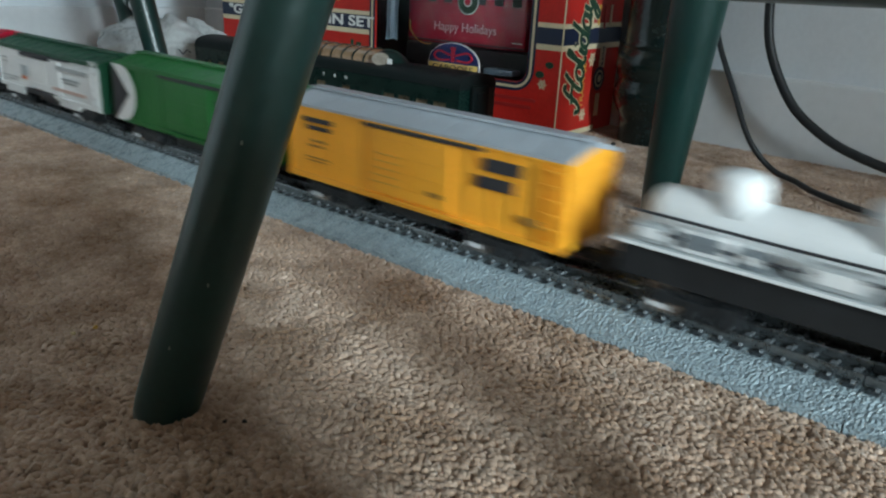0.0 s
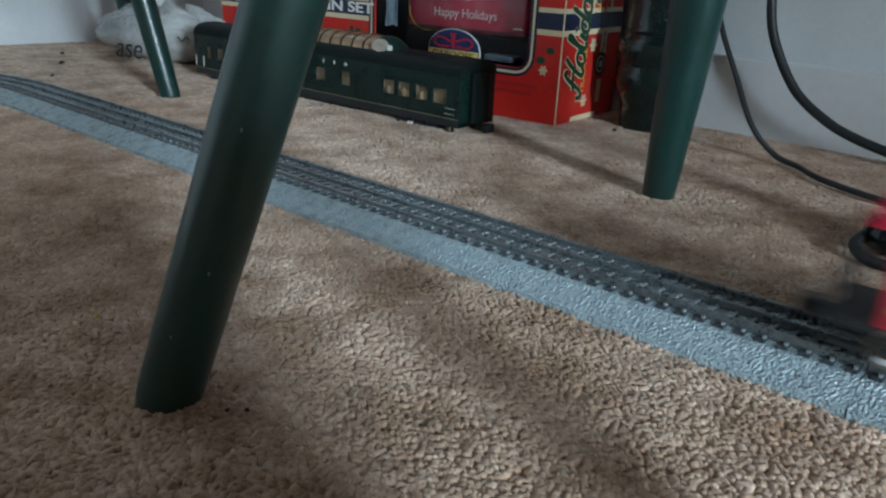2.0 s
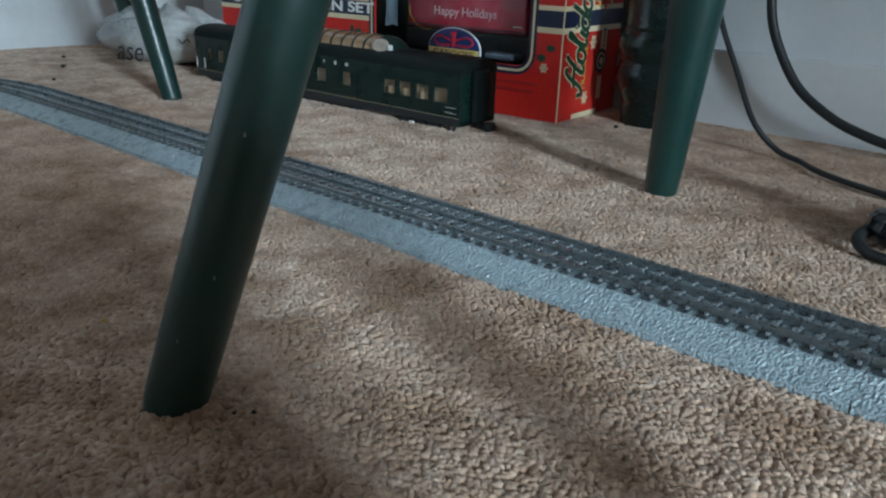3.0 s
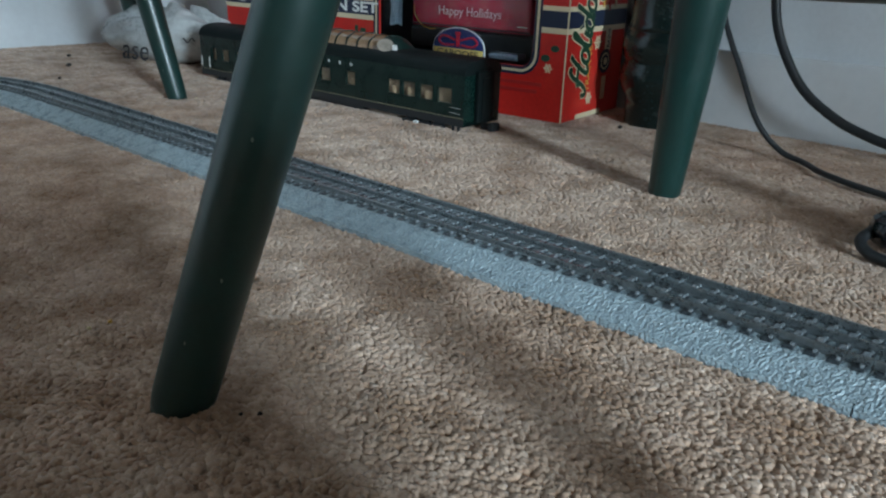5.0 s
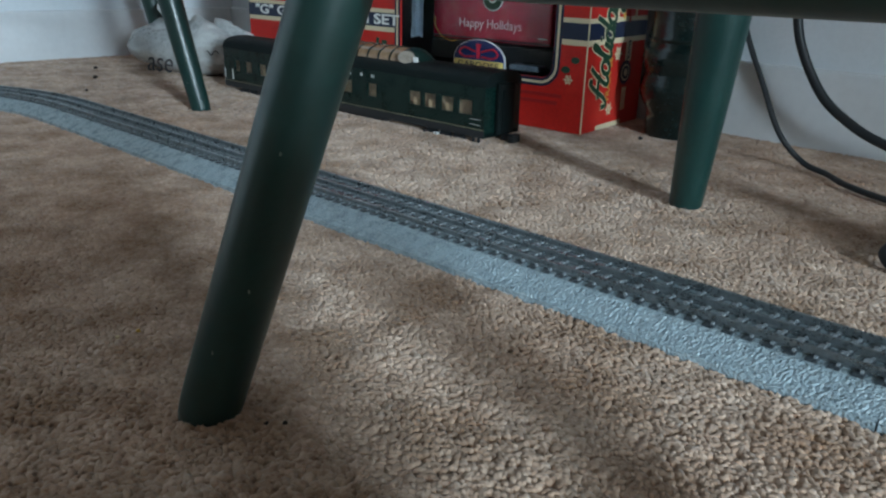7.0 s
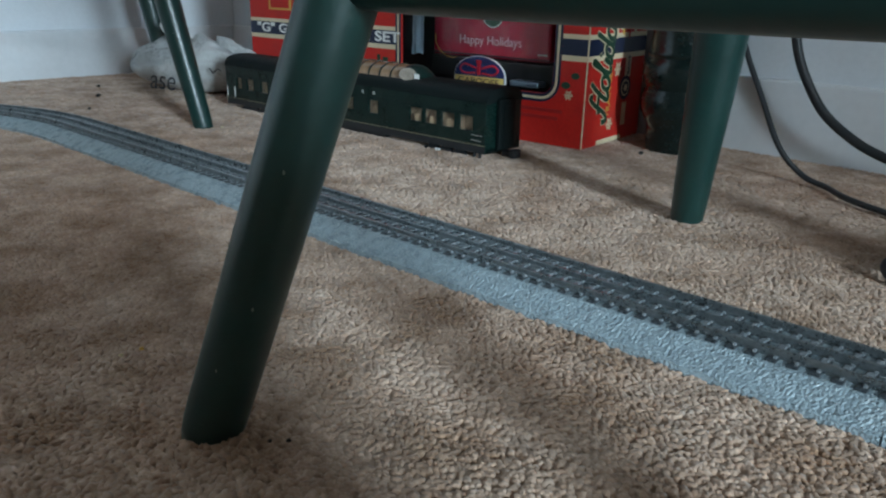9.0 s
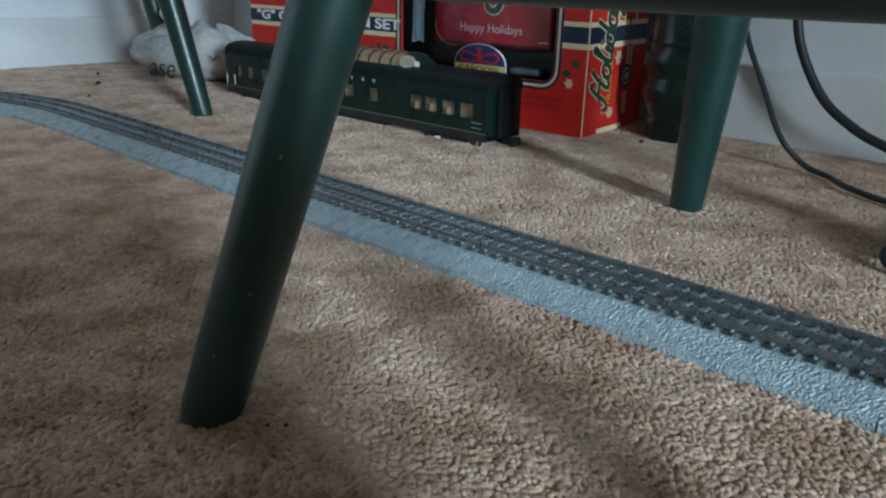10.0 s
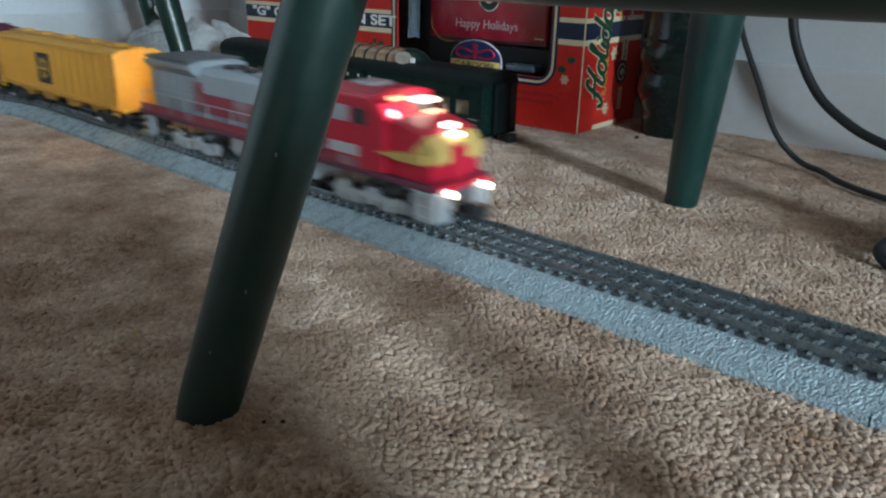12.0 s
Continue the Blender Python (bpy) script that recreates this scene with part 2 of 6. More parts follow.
def box(bm, x0, x1, y0, y1, z0, z1, bevel=0.0, m=None):
    vs = [bm.verts.new((x, y, z)) for x in (x0, x1) for y in (y0, y1) for z in (z0, z1)]
    fs = [bm.faces.new([vs[i] for i in q]) for q in
          ((0, 1, 3, 2), (4, 6, 7, 5), (0, 4, 5, 1), (2, 3, 7, 6), (0, 2, 6, 4), (1, 5, 7, 3))]
    if bevel:
        edges = list({e for f in fs for e in f.edges})
        out = bmesh.ops.bevel(bm, geom=edges, offset=bevel, segments=2, affect="EDGES", profile=0.6)
        vs = list({v for f in out["faces"] for v in f.verts} | {v for v in vs if v.is_valid})
    if m is not None:
        bmesh.ops.transform(bm, matrix=m, verts=vs)
    return bm


def boxm(*a, **k):
    return box(bmesh.new(), *a, **k)


def prism(outline, a0, a1, axis="x", bevel=0.0):
    """A solid with the given closed outline (two coordinates), drawn out along an axis."""
    bm = bmesh.new()

    def at(u, v, w):
        return {"x": (w, u, v), "y": (u, w, v), "z": (u, v, w)}[axis]
    lo = [bm.verts.new(at(u, v, a0)) for u, v in outline]
    hi = [bm.verts.new(at(u, v, a1)) for u, v in outline]
    bm.faces.new(lo)
    bm.faces.new(hi[::-1])
    n = len(lo)
    for i in range(n):
        bm.faces.new((lo[i], hi[i], hi[(i + 1) % n], lo[(i + 1) % n]))
    if bevel:
        bmesh.ops.bevel(bm, geom=list(bm.edges), offset=bevel, segments=2, affect="EDGES", profile=0.6)
    return bm


def tube(points, radii, sides=24, caps=True):
    """A round bar through the points, with a radius at each."""
    bm = bmesh.new()
    pts = [Vector(p) for p in points]
    if not hasattr(radii, "__len__"):
        radii = [radii] * len(pts)
    rings = []
    ref = None
    for i, p in enumerate(pts):
        t = (pts[min(i + 1, len(pts) - 1)] - pts[max(i - 1, 0)]).normalized()
        if ref is None:
            ref = t.orthogonal().normalized()
        ref = (ref - t * ref.dot(t)).normalized()
        bi = t.cross(ref)
        rings.append([bm.verts.new(p + (ref * math.cos(k * math.tau / sides) + bi * math.sin(k * math.tau / sides)) * radii[i]) for k in range(sides)])
    for r0, r1 in zip(rings, rings[1:]):
        for k in range(sides):
            bm.faces.new((r0[k], r0[(k + 1) % sides], r1[(k + 1) % sides], r1[k]))
    if caps:
        bm.faces.new(rings[0][::-1])
        bm.faces.new(rings[-1])
    return bm


def lathe(profile, sides=40):
    """Turned on the z axis: rows of radius, height."""
    return tube([(0, 0, z) for r, z in profile], [r for r, z in profile], sides)


def glide(points, n=10):
    """A smooth line through the points."""
    P = [Vector(p) for p in points]
    P = [2 * P[0] - P[1]] + P + [2 * P[-1] - P[-2]]
    out = []
    for i in range(1, len(P) - 2):
        for k in range(n):
            t = k / n
            a, b, c, d = P[i - 1:i + 3]
            out.append(0.5 * (2 * b + (c - a) * t + (2 * a - 5 * b + 4 * c - d) * t * t + (3 * b - a - 3 * c + d) * t ** 3))
    return out + [P[-2]]


def lettering(name, text, size, m, material, parent, stretch=1.0, space=1.0, shear=0.0, label="", depth=0.0002, bold=0.0):
    """Raised printed letters in the built-in font, as a mesh, facing local +z, centred."""
    cu = bpy.data.curves.new(name, "FONT")
    cu.body, cu.size, cu.extrude, cu.shear, cu.space_character = text, size, depth, shear, space
    cu.offset = bold
    cu.align_x, cu.align_y = "CENTER", "CENTER"
    tmp = bpy.data.objects.new(name, cu)
    scene.collection.objects.link(tmp)
    dg = bpy.context.evaluated_depsgraph_get()
    me = bpy.data.meshes.new_from_object(tmp.evaluated_get(dg))
    bpy.data.objects.remove(tmp)
    bpy.data.curves.remove(cu)
    me.transform(m @ Matrix.Diagonal((stretch, 1, 1, 1)))
    me.materials.clear()
    me.materials.append(material)
    me.name = name
    ob = new(name, me)
    ob.parent = parent
    if label:
        tagged(ob, label=label)
    return ob


def disc(cx, cy, r, z0, z1, n=28, ry=None, m=None, a0=0.0, a1=math.tau):
    """A thin round or oval plate in x and y (or a slice of one)."""
    full = a1 - a0 >= math.tau - 1e-6
    k = n if full else n + 1
    pts = [(cx + r * math.cos(a0 + (a1 - a0) * i / n), cy + (ry or r) * math.sin(a0 + (a1 - a0) * i / n)) for i in range(k)]
    bm = prism(pts, z0, z1, "z")
    if m is not None:
        bmesh.ops.transform(bm, matrix=m, verts=bm.verts)
    return bm


# ---- floor: one sheet of cut-pile carpet, finer where it is seen from close by ----
def carpet_floor():
    def spaced(stops):
        out = [np.arange(lo, hi - step * 0.4, step) for lo, hi, step in stops]
        return np.concatenate(out + [[stops[-1][1]]])
    a = spaced([(-0.1, 0.02, 0.03), (0.02, 0.75, 0.005), (0.75, 1.80, 0.004), (1.80, 2.0, 0.006), (2.0, ROOM_A + 0.1, 0.05)])
    b = spaced([(-0.1, 0.0, 0.03), (0.0, 0.22, 0.005), (0.22, 0.98, 0.004), (0.98, 1.1, 0.006), (1.1, ROOM_B + 0.1, 0.05)])
    A, B = np.meshgrid(a, b, indexing="ij")
    rng = np.random.default_rng(5)

    def field(step, amp):
        # smooth random heights with the given grain in metres
        ga, gb = int((ROOM_A + 0.5) / step) + 3, int((ROOM_B + 0.5) / step) + 3
        g = rng.random((ga, gb)).astype(np.float32)
        u, v = (A + 0.15) / step, (B + 0.15) / step
        i, j = u.astype(int), v.astype(int)
        fu, fv = u - i, v - j
        fu, fv = fu * fu * (3 - 2 * fu), fv * fv * (3 - 2 * fv)
        return amp * ((g[i, j] * (1 - fu) + g[i + 1, j] * fu) * (1 - fv) + (g[i, j + 1] * (1 - fu) + g[i + 1, j + 1] * fu) * fv - 0.5)
    Z = field(0.0052, 0.0016) + field(0.009, 0.0012) + field(0.018, 0.0014) + field(0.16, 0.0020)
    Z = Z * 0.4 - 0.0024
    X = CORNER.x + ALONG.x * A + INTO.x * B
    Y = CORNER.y + ALONG.y * A + INTO.y * B
    na, nb = A.shape
    co = np.stack([X, Y, Z], -1).reshape(-1, 3).astype(np.float32)
    idx = np.arange(na * nb, dtype=np.int32).reshape(na, nb)
    quads = np.stack([idx[:-1, :-1], idx[:-1, 1:], idx[1:, 1:], idx[1:, :-1]], -1).reshape(-1)
    me = bpy.data.meshes.new("floor")
    nq = len(quads) // 4
    me.vertices.add(len(co))
    me.vertices.foreach_set("co", co.ravel())
    me.loops.add(len(quads))
    me.loops.foreach_set("vertex_index", quads)
    me.polygons.add(nq)
    me.polygons.foreach_set("loop_start", np.arange(0, nq * 4, 4, dtype=np.int32))
    me.polygons.foreach_set("use_smooth", np.ones(nq, dtype=bool))
    me.update(calc_edges=True)
    me.materials.append(CARPET)
    ob = new("floor", me)
    return tagged(ob, "beige and brown cut-pile carpet, worn and speckled with crumbs", "carpet", kind="structure")


def carpet_pile():
    """Upright tufts of yarn over the backing, as one mesh, where the carpet is seen from close by."""
    rng = np.random.default_rng(11)
    cells = []
    for y0, y1, step in ((0.17, 0.60, 0.0024), (0.60, 0.95, 0.0030), (0.95, 1.75, 0.0056)):
        half = 0.64 * y1 + 0.10
        gx, gy = np.meshgrid(np.arange(-half, half, step), np.arange(y0, y1, step))
        x = gx.ravel() + rng.uniform(-0.45, 0.45, gx.size) * step
        y = gy.ravel() + rng.uniform(-0.45, 0.45, gx.size) * step
        a = (x - CORNER.x) * ALONG.x + (y - CORNER.y) * ALONG.y
        b = (x - CORNER.x) * INTO.x + (y - CORNER.y) * INTO.y
        keep = (np.abs(x) < 0.64 * y + 0.06) & (a > 0.016) & (b > 0.016)
        # leave the roadbed free
        s = (x - TRACK0.x) * RUN.x + (y - TRACK0.y) * RUN.y
        e = (x - TRACK0.x) * SIDE.x + (y - TRACK0.y) * SIDE.y
        bend = np.abs(np.hypot(s - S_A, e + CURVE_R) - CURVE_R)
        keep &= np.where(s > S_A, np.abs(e), bend) > 0.0455
        cells.append(np.stack([x[keep], y[keep], np.full(keep.sum(), step)], 1))
    P = np.concatenate(cells)
    n = len(P)
    r = P[:, 2] * rng.uniform(0.80, 1.40, n)

    def clumps(step):
        """Smooth random values, -0.5 to 0.5, with the given grain in metres."""
        u, v = (P[:, 0] + 2.0) / step, P[:, 1] / step
        g = rng.random((int(u.max()) + 3, int(v.max()) + 3))
        i, j = u.astype(int), v.astype(int)
        fu, fv = u - i, v - j
        fu, fv = fu * fu * (3 - 2 * fu), fv * fv * (3 - 2 * fv)
        return (g[i, j] * (1 - fu) + g[i + 1, j] * fu) * (1 - fv) + (g[i, j + 1] * (1 - fu) + g[i + 1, j + 1] * fu) * fv - 0.5
    # yarn ends gather in clumps that stand and lean together
    top = rng.uniform(-0.0002, 0.0002, n) + 0.0006 * clumps(0.007) + 0.0013 * clumps(0.019)
    # relief fades with distance so the far pile looks smooth from the camera
    top = top * np.clip(1.9 - 1.45 * P[:, 1], 0.35, 1.0) - 0.0002
    # the pile stands up round the feet of the chair
    for fx, fy, h in ((-0.111, 0.285, 0.0030), (0.193, 0.628, 0.0022)):
        top += h * np.exp(-((P[:, 0] - fx) ** 2 + (P[:, 1] - fy) ** 2) / 0.024 ** 2)
    lean = rng.normal(0, 0.7, (n, 2)) * r[:, None] + 0.003 * np.stack([clumps(0.009), clumps(0.009)], 1)
    turn = rng.uniform(0, math.tau, n)
    k = 6
    ang = turn[:, None] + np.arange(k)[None, :] * math.tau / k
    wob = rng.uniform(0.75, 1.2, (n, k))
    V = np.empty((n, 2 * k + 1, 3), dtype=np.float32)
    base = -0.0045
    for ring, (rad, hgt) in enumerate(((0.9, 0.0), (0.84, 0.70))):
        V[:, ring * k:(ring + 1) * k, 0] = P[:, 0:1] + np.cos(ang) * (r[:, None] * rad * wob) + lean[:, 0:1] * hgt
        V[:, ring * k:(ring + 1) * k, 1] = P[:, 1:2] + np.sin(ang) * (r[:, None] * rad * wob) + lean[:, 1:2] * hgt
        V[:, ring * k:(ring + 1) * k, 2] = (base + (top - base) * hgt)[:, None]
    V[:, 2 * k, 0], V[:, 2 * k, 1], V[:, 2 * k, 2] = P[:, 0] + lean[:, 0], P[:, 1] + lean[:, 1], top
    tri = []
    for i in range(k):
        j = (i + 1) % k
        tri += [(i, j, k + j), (i, k + j, k + i), (k + i, k + j, 2 * k)]
    F = (np.array(tri, dtype=np.int32)[None] + (np.arange(n, dtype=np.int32) * (2 * k + 1))[:, None, None]).reshape(-1)
    me = bpy.data.meshes.new("carpet_pile")
    me.vertices.add(n * (2 * k + 1))
    me.vertices.foreach_set("co", V.reshape(-1))
    me.loops.add(len(F))
    me.loops.foreach_set("vertex_index", F)
    me.polygons.add(len(F) // 3)
    me.polygons.foreach_set("loop_start", np.arange(0, len(F), 3, dtype=np.int32))
    me.polygons.foreach_set("use_smooth", np.ones(len(F) // 3, dtype=bool))
    me.update(calc_edges=True)
    me.materials.append(PILE)
    return tagged(new("carpet_pile", me), "tufts of beige and brown carpet yarn", "carpet pile", kind="stuff")


# ---- walls, ceiling, window ----
def wall(name, a0, a1, b0, b1, z0, z1, label, paint=None):
    bm = boxm(a0, a1, b0, b1, z0, z1)
    m = Matrix.Translation(CORNER) @ Matrix(((ALONG.x, INTO.x, 0, 0), (ALONG.y, INTO.y, 0, 0), (0, 0, 1, 0), (0, 0, 0, 1)))
    bmesh.ops.transform(bm, matrix=m, verts=bm.verts)
    ob = part(name, bm, paint or PAINT_WALL)
    return tagged(ob, label, "wall", kind="structure")


ROOM_M = Matrix.Translation(CORNER) @ Matrix(((ALONG.x, INTO.x, 0, 0), (ALONG.y, INTO.y, 0, 0), (0, 0, 1, 0), (0, 0, 0, 1)))


def room_shell():
    T = 0.12
    wall("wall_back", -T, ROOM_A + T, -T, 0.0, -0.02, ROOM_H, "off-white painted wall behind the box and table")
    wall("wall_left", -T, 0.0, 0.0, ROOM_B, -0.02, ROOM_H, "off-white painted wall lit by the window")
    wall("wall_front", -T, ROOM_A + T, ROOM_B, ROOM_B + T, -0.02, ROOM_H, "plain taupe wall behind the viewer", PAINT_FAR)
    # window wall in four pieces round its opening
    A0, A1 = ROOM_A, ROOM_A + T
    w = boxm(A0, A1, 0.0, WIN_B0, -0.02, ROOM_H)
    box(w, A0, A1, WIN_B1, ROOM_B, -0.02, ROOM_H)
    box(w, A0, A1, WIN_B0, WIN_B1, -0.02, WIN_Z0)
    box(w, A0, A1, WIN_B0, WIN_B1, WIN_Z1, ROOM_H)
    bmesh.ops.transform(w, matrix=ROOM_M, verts=w.verts)
    tagged(part("wall_right", w, PAINT_FAR), "plain taupe wall with a window opening", "wall", kind="structure")
    # Unseen partition, added to keep part of the window's light off the back wall.
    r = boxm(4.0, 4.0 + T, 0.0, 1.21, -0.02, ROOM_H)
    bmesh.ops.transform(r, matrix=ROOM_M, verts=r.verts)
    tagged(part("wall_return", r, PAINT_FAR), "unseen taupe wall added to shade the back wall", "wall", kind="structure")
    c = boxm(-T, ROOM_A + T, -T, ROOM_B + T, ROOM_H, ROOM_H + 0.1)
    bmesh.ops.transform(c, matrix=ROOM_M, verts=c.verts)
    tagged(part("ceiling", c, PAINT_CEIL), "plain ceiling toned down to bounce less light", "ceiling", kind="structure")
    wf = thing("window_1", "white framed window letting in cool daylight", "window", kind="structure")
    for b0, b1, z0, z1 in ((WIN_B0, WIN_B0 + 0.05, WIN_Z0, WIN_Z1), (WIN_B1 - 0.05, WIN_B1, WIN_Z0, WIN_Z1),
                           (WIN_B0 + 0.05, WIN_B1 - 0.05, WIN_Z0, WIN_Z0 + 0.05), (WIN_B0 + 0.05, WIN_B1 - 0.05, WIN_Z1 - 0.05, WIN_Z1)):
        f = boxm(A0 + 0.03, A0 + 0.09, b0, b1, z0, z1, 0.004)
        bmesh.ops.transform(f, matrix=ROOM_M, verts=f.verts)
        part("window_frame", f, PAINT_TRIM, wf)


def baseboards():
    for name, a0, a1, b0, b1 in (("baseboard_back", 0.014, 2.0, 0.0, 0.014), ("baseboard_left", 0.0, 0.014, 0.0, ROOM_B)):
        bm = boxm(a0, a1, b0, b1, -0.01, 0.088, 0.003)
        bmesh.ops.transform(bm, matrix=ROOM_M, verts=bm.verts)
        tagged(part(name, bm, PAINT_TRIM), "white painted baseboard along the wall", "baseboard", kind="structure")


# ---- the track: an oval loop of plastic roadbed with three rails ----
TA = radians(-40.89)
RUN = Vector((math.cos(TA), math.sin(TA), 0.0))
SIDE = Vector((-math.sin(TA), math.cos(TA), 0.0))
TRACK0 = Vector((-0.1291, 0.5968, 0.0)) + SIDE * 0.0210
CURVE_R, S_A, S_B = 0.457, -0.49, 2.227
STRAIGHT = S_B - S_A
LOOP = 2 * STRAIGHT + math.tau * CURVE_R
SECTION, TIES = 0.254, 24
TIE_TOP, RAIL_TOP = 0.0122, 0.0166
TRACK_M = Matrix.Translation(TRACK0) @ Matrix.Rotation(TA, 4, "Z")


def on_loop(u):
    """Place (along, across) and heading on the centre line, u metres from the straight's start."""
    u %= LOOP
    half = math.pi * CURVE_R
    if u < STRAIGHT:
        return S_A + u, 0.0, 0.0
    u -= STRAIGHT
    if u < half:
        f = u / CURVE_R
        return S_B + CURVE_R * math.sin(f), -CURVE_R + CURVE_R * math.cos(f), -f
    u -= half
    if u < STRAIGHT:
        return S_B - u, -2 * CURVE_R, -math.pi
    f = (u - STRAIGHT) / CURVE_R
    return S_A - CURVE_R * math.sin(f), -CURVE_R - CURVE_R * math.cos(f), -math.pi - f


BED = [(-0.0455, -0.004), (-0.0445, 0.0025), (-0.0290, 0.0108), (-0.0270, 0.0114), (0.0270, 0.0114), (0.0290, 0.0108), (0.0445, 0.0025), (0.0455, -0.004)]
RAIL_SHAPE = [(-0.0017, 0.0112), (-0.0017, 0.0126), (-0.0011, 0.0130), (-0.0011, 0.0160), (-0.0008, 0.0166), (0.0008, 0.0166), (0.0011, 0.0160), (0.0011, 0.0130),
              (0.0017, 0.0126), (0.0017, 0.0112)]
GAUGE = 0.0178


def swept(outline, u0, u1, steps, shift=0.0):
    bm = bmesh.new()
    rings = []
    for i in range(steps + 1):
        s, e, h = on_loop(u0 + (u1 - u0) * i / steps)
        nx, ny = -math.sin(h), math.cos(h)
        rings.append([bm.verts.new((s + nx * (v + shift), e + ny * (v + shift), z)) for v, z in outline])
    n = len(outline)
    for r0, r1 in zip(rings, rings[1:]):
        for k in range(n):
            bm.faces.new((r0[k], r1[k], r1[(k + 1) % n], r0[(k + 1) % n]))
    bm.faces.new(rings[0][::-1])
    bm.faces.new(rings[-1])
    return bm


def bed_mesh(u0, u1, seed):
    """Moulded ballast: a roadbed whose shoulders are rough with small stones."""
    rng = random.Random(seed)
    across = [(-0.0455, -0.004)] + [(-0.0446 + 0.0170 * i / 14, 0.0022 + 0.0091 * i / 14) for i in range(15)] + [(-0.0262, 0.0115), (0.0262, 0.0115)] + \
        [(0.0276 + 0.0170 * i / 3, 0.0113 - 0.0091 * i / 3) for i in range(4)] + [(0.0455, -0.004)]
    steps = max(4, int((u1 - u0) / 0.0010))
    bm = swept(across, u0 + 0.0003, u1 - 0.0003, steps)
    for v in bm.verts:
        if 0.0015 < v.co.z < 0.0112:
            v.co.z += rng.choice((-0.00025, -0.0001, 0.0, 0.00035)) + rng.uniform(-0.0001, 0.0001)
            v.co.x += rng.uniform(-0.0004, 0.0004)
    return bm


# Light grey puts the glints of spike heads and tie plates into the colour.
SPIKE = mat("spike_glint_grey", (0.24, 0.265, 0.28), 0.25, metal=0.1, var=0.2)


def tie_mesh():
    bm = prism([(-0.0270, 0.0098), (-0.0268, 0.0112), (-0.0245, TIE_TOP), (0.0245, TIE_TOP), (0.0268, 0.0112), (0.0270, 0.0098)], -0.0031, 0.0031, "x", 0.0005)
    me = bpy.data.meshes.new("tie")
    bmesh.ops.recalc_face_normals(bm, faces=bm.faces)
    bm.to_mesh(me)
    bm.free()
    me.materials.append(TIE)
    sp = bmesh.new()
    sp.from_mesh(me)
    for y in (-0.0212, -0.0146, -0.0030, 0.0146, 0.0212):
        n0 = len(sp.faces)
        box(sp, 0.0004, 0.0020, y - 0.0010, y + 0.0010, TIE_TOP - 0.0002, TIE_TOP + 0.0012)
        sp.faces.ensure_lookup_table()
        for f in sp.faces[n0:]:
            f.material_index = 1
    for y in (-0.0085, 0.0085):
        n0 = len(sp.faces)
        box(sp, -0.0016, 0.0016, y - 0.0036, y + 0.0036, TIE_TOP - 0.0002, TIE_TOP + 0.0012)
        sp.faces.ensure_lookup_table()
        for f in sp.faces[n0:]:
            f.material_index = 1
    bmesh.ops.recalc_face_normals(sp, faces=sp.faces)
    sp.to_mesh(me)
    sp.free()
    me.materials.append(SPIKE)
    return me


def track_piece(u0, u1, seed, shared_tie, single, curved=False):
    t = thing("track_section", ("curved" if curved else "straight") + " grey plastic track with black ties and three steel rails",
              "toy track", TRACK_M, group="track of the train loop")
    if single:
        part("roadbed", bed_mesh(u0, u1, seed), ROADBED, t, "pebbled grey moulded ballast")
    else:
        part("roadbed", swept(BED, u0 + 0.0003, u1 - 0.0003, 24 if curved else 1), ROADBED, t, "pebbled grey moulded ballast")
    for y in (-GAUGE, 0.0, GAUGE):
        part("rail", swept(RAIL_SHAPE, u0 + 0.0004, u1 - 0.0004, 24 if curved else 1, y), RAIL, t, "tarnished steel rail")
    n = max(1, round((u1 - u0) / (SECTION / TIES)))
    pitch = (u1 - u0) / n
    if single:
        for i in range(n):
            s, e, h = on_loop(u0 + (i + 0.5) * pitch)
            ob = new("tie", shared_tie)
            ob.parent = t
            ob.matrix_basis = pose(s, e, 0, 0, 0, math.degrees(h))
    else:
        bm = bmesh.new()
        for i in range(n):
            s, e, h = on_loop(u0 + (i + 0.5) * pitch)
            box(bm, -0.0031, 0.0031, -0.0265, 0.0265, 0.0100, TIE_TOP, m=pose(s, e, 0, 0, 0, math.degrees(h)))
        part("ties", bm, TIE, t, kind="stuff")
    return t


def track():
    shared = tie_mesh()
    joints = [S_A, -0.3224] + [-0.0684 + SECTION * i for i in range(10)]
    joints = [j for j in joints if j < S_B - 0.05] + [S_B]
    for i, (s0, s1) in enumerate(zip(joints, joints[1:])):
        track_piece(s0 - S_A, s1 - S_A, i, shared, s1 < 0.75)
    half = math.pi * CURVE_R
    for k in range(4):
        track_piece(STRAIGHT + half * k / 4, STRAIGHT + half * (k + 1) / 4, 50 + k, shared, False, True)
        track_piece(2 * STRAIGHT + half + half * k / 4, 2 * STRAIGHT + half + half * (k + 1) / 4, 60 + k, shared, k == 3, True)
    n = 12
    for k in range(n):
        track_piece(STRAIGHT + half + STRAIGHT * k / n, STRAIGHT + half + STRAIGHT * (k + 1) / n, 70 + k, shared, False)


# ---- rolling stock: x runs forward, z up from the carpet ----
def wheel_mesh(r=0.0085):
    bm = lathe([(0.002, -0.0032), (r * 0.9, -0.0030), (r, -0.0026), (r, 0.0012), (r + 0.0015, 0.0018), (r + 0.0015, 0.0032), (0.002, 0.0034)], 20)
    bmesh.ops.rotate(bm, matrix=Matrix.Rotation(radians(90), 3, "X"), verts=bm.verts)
    return bm


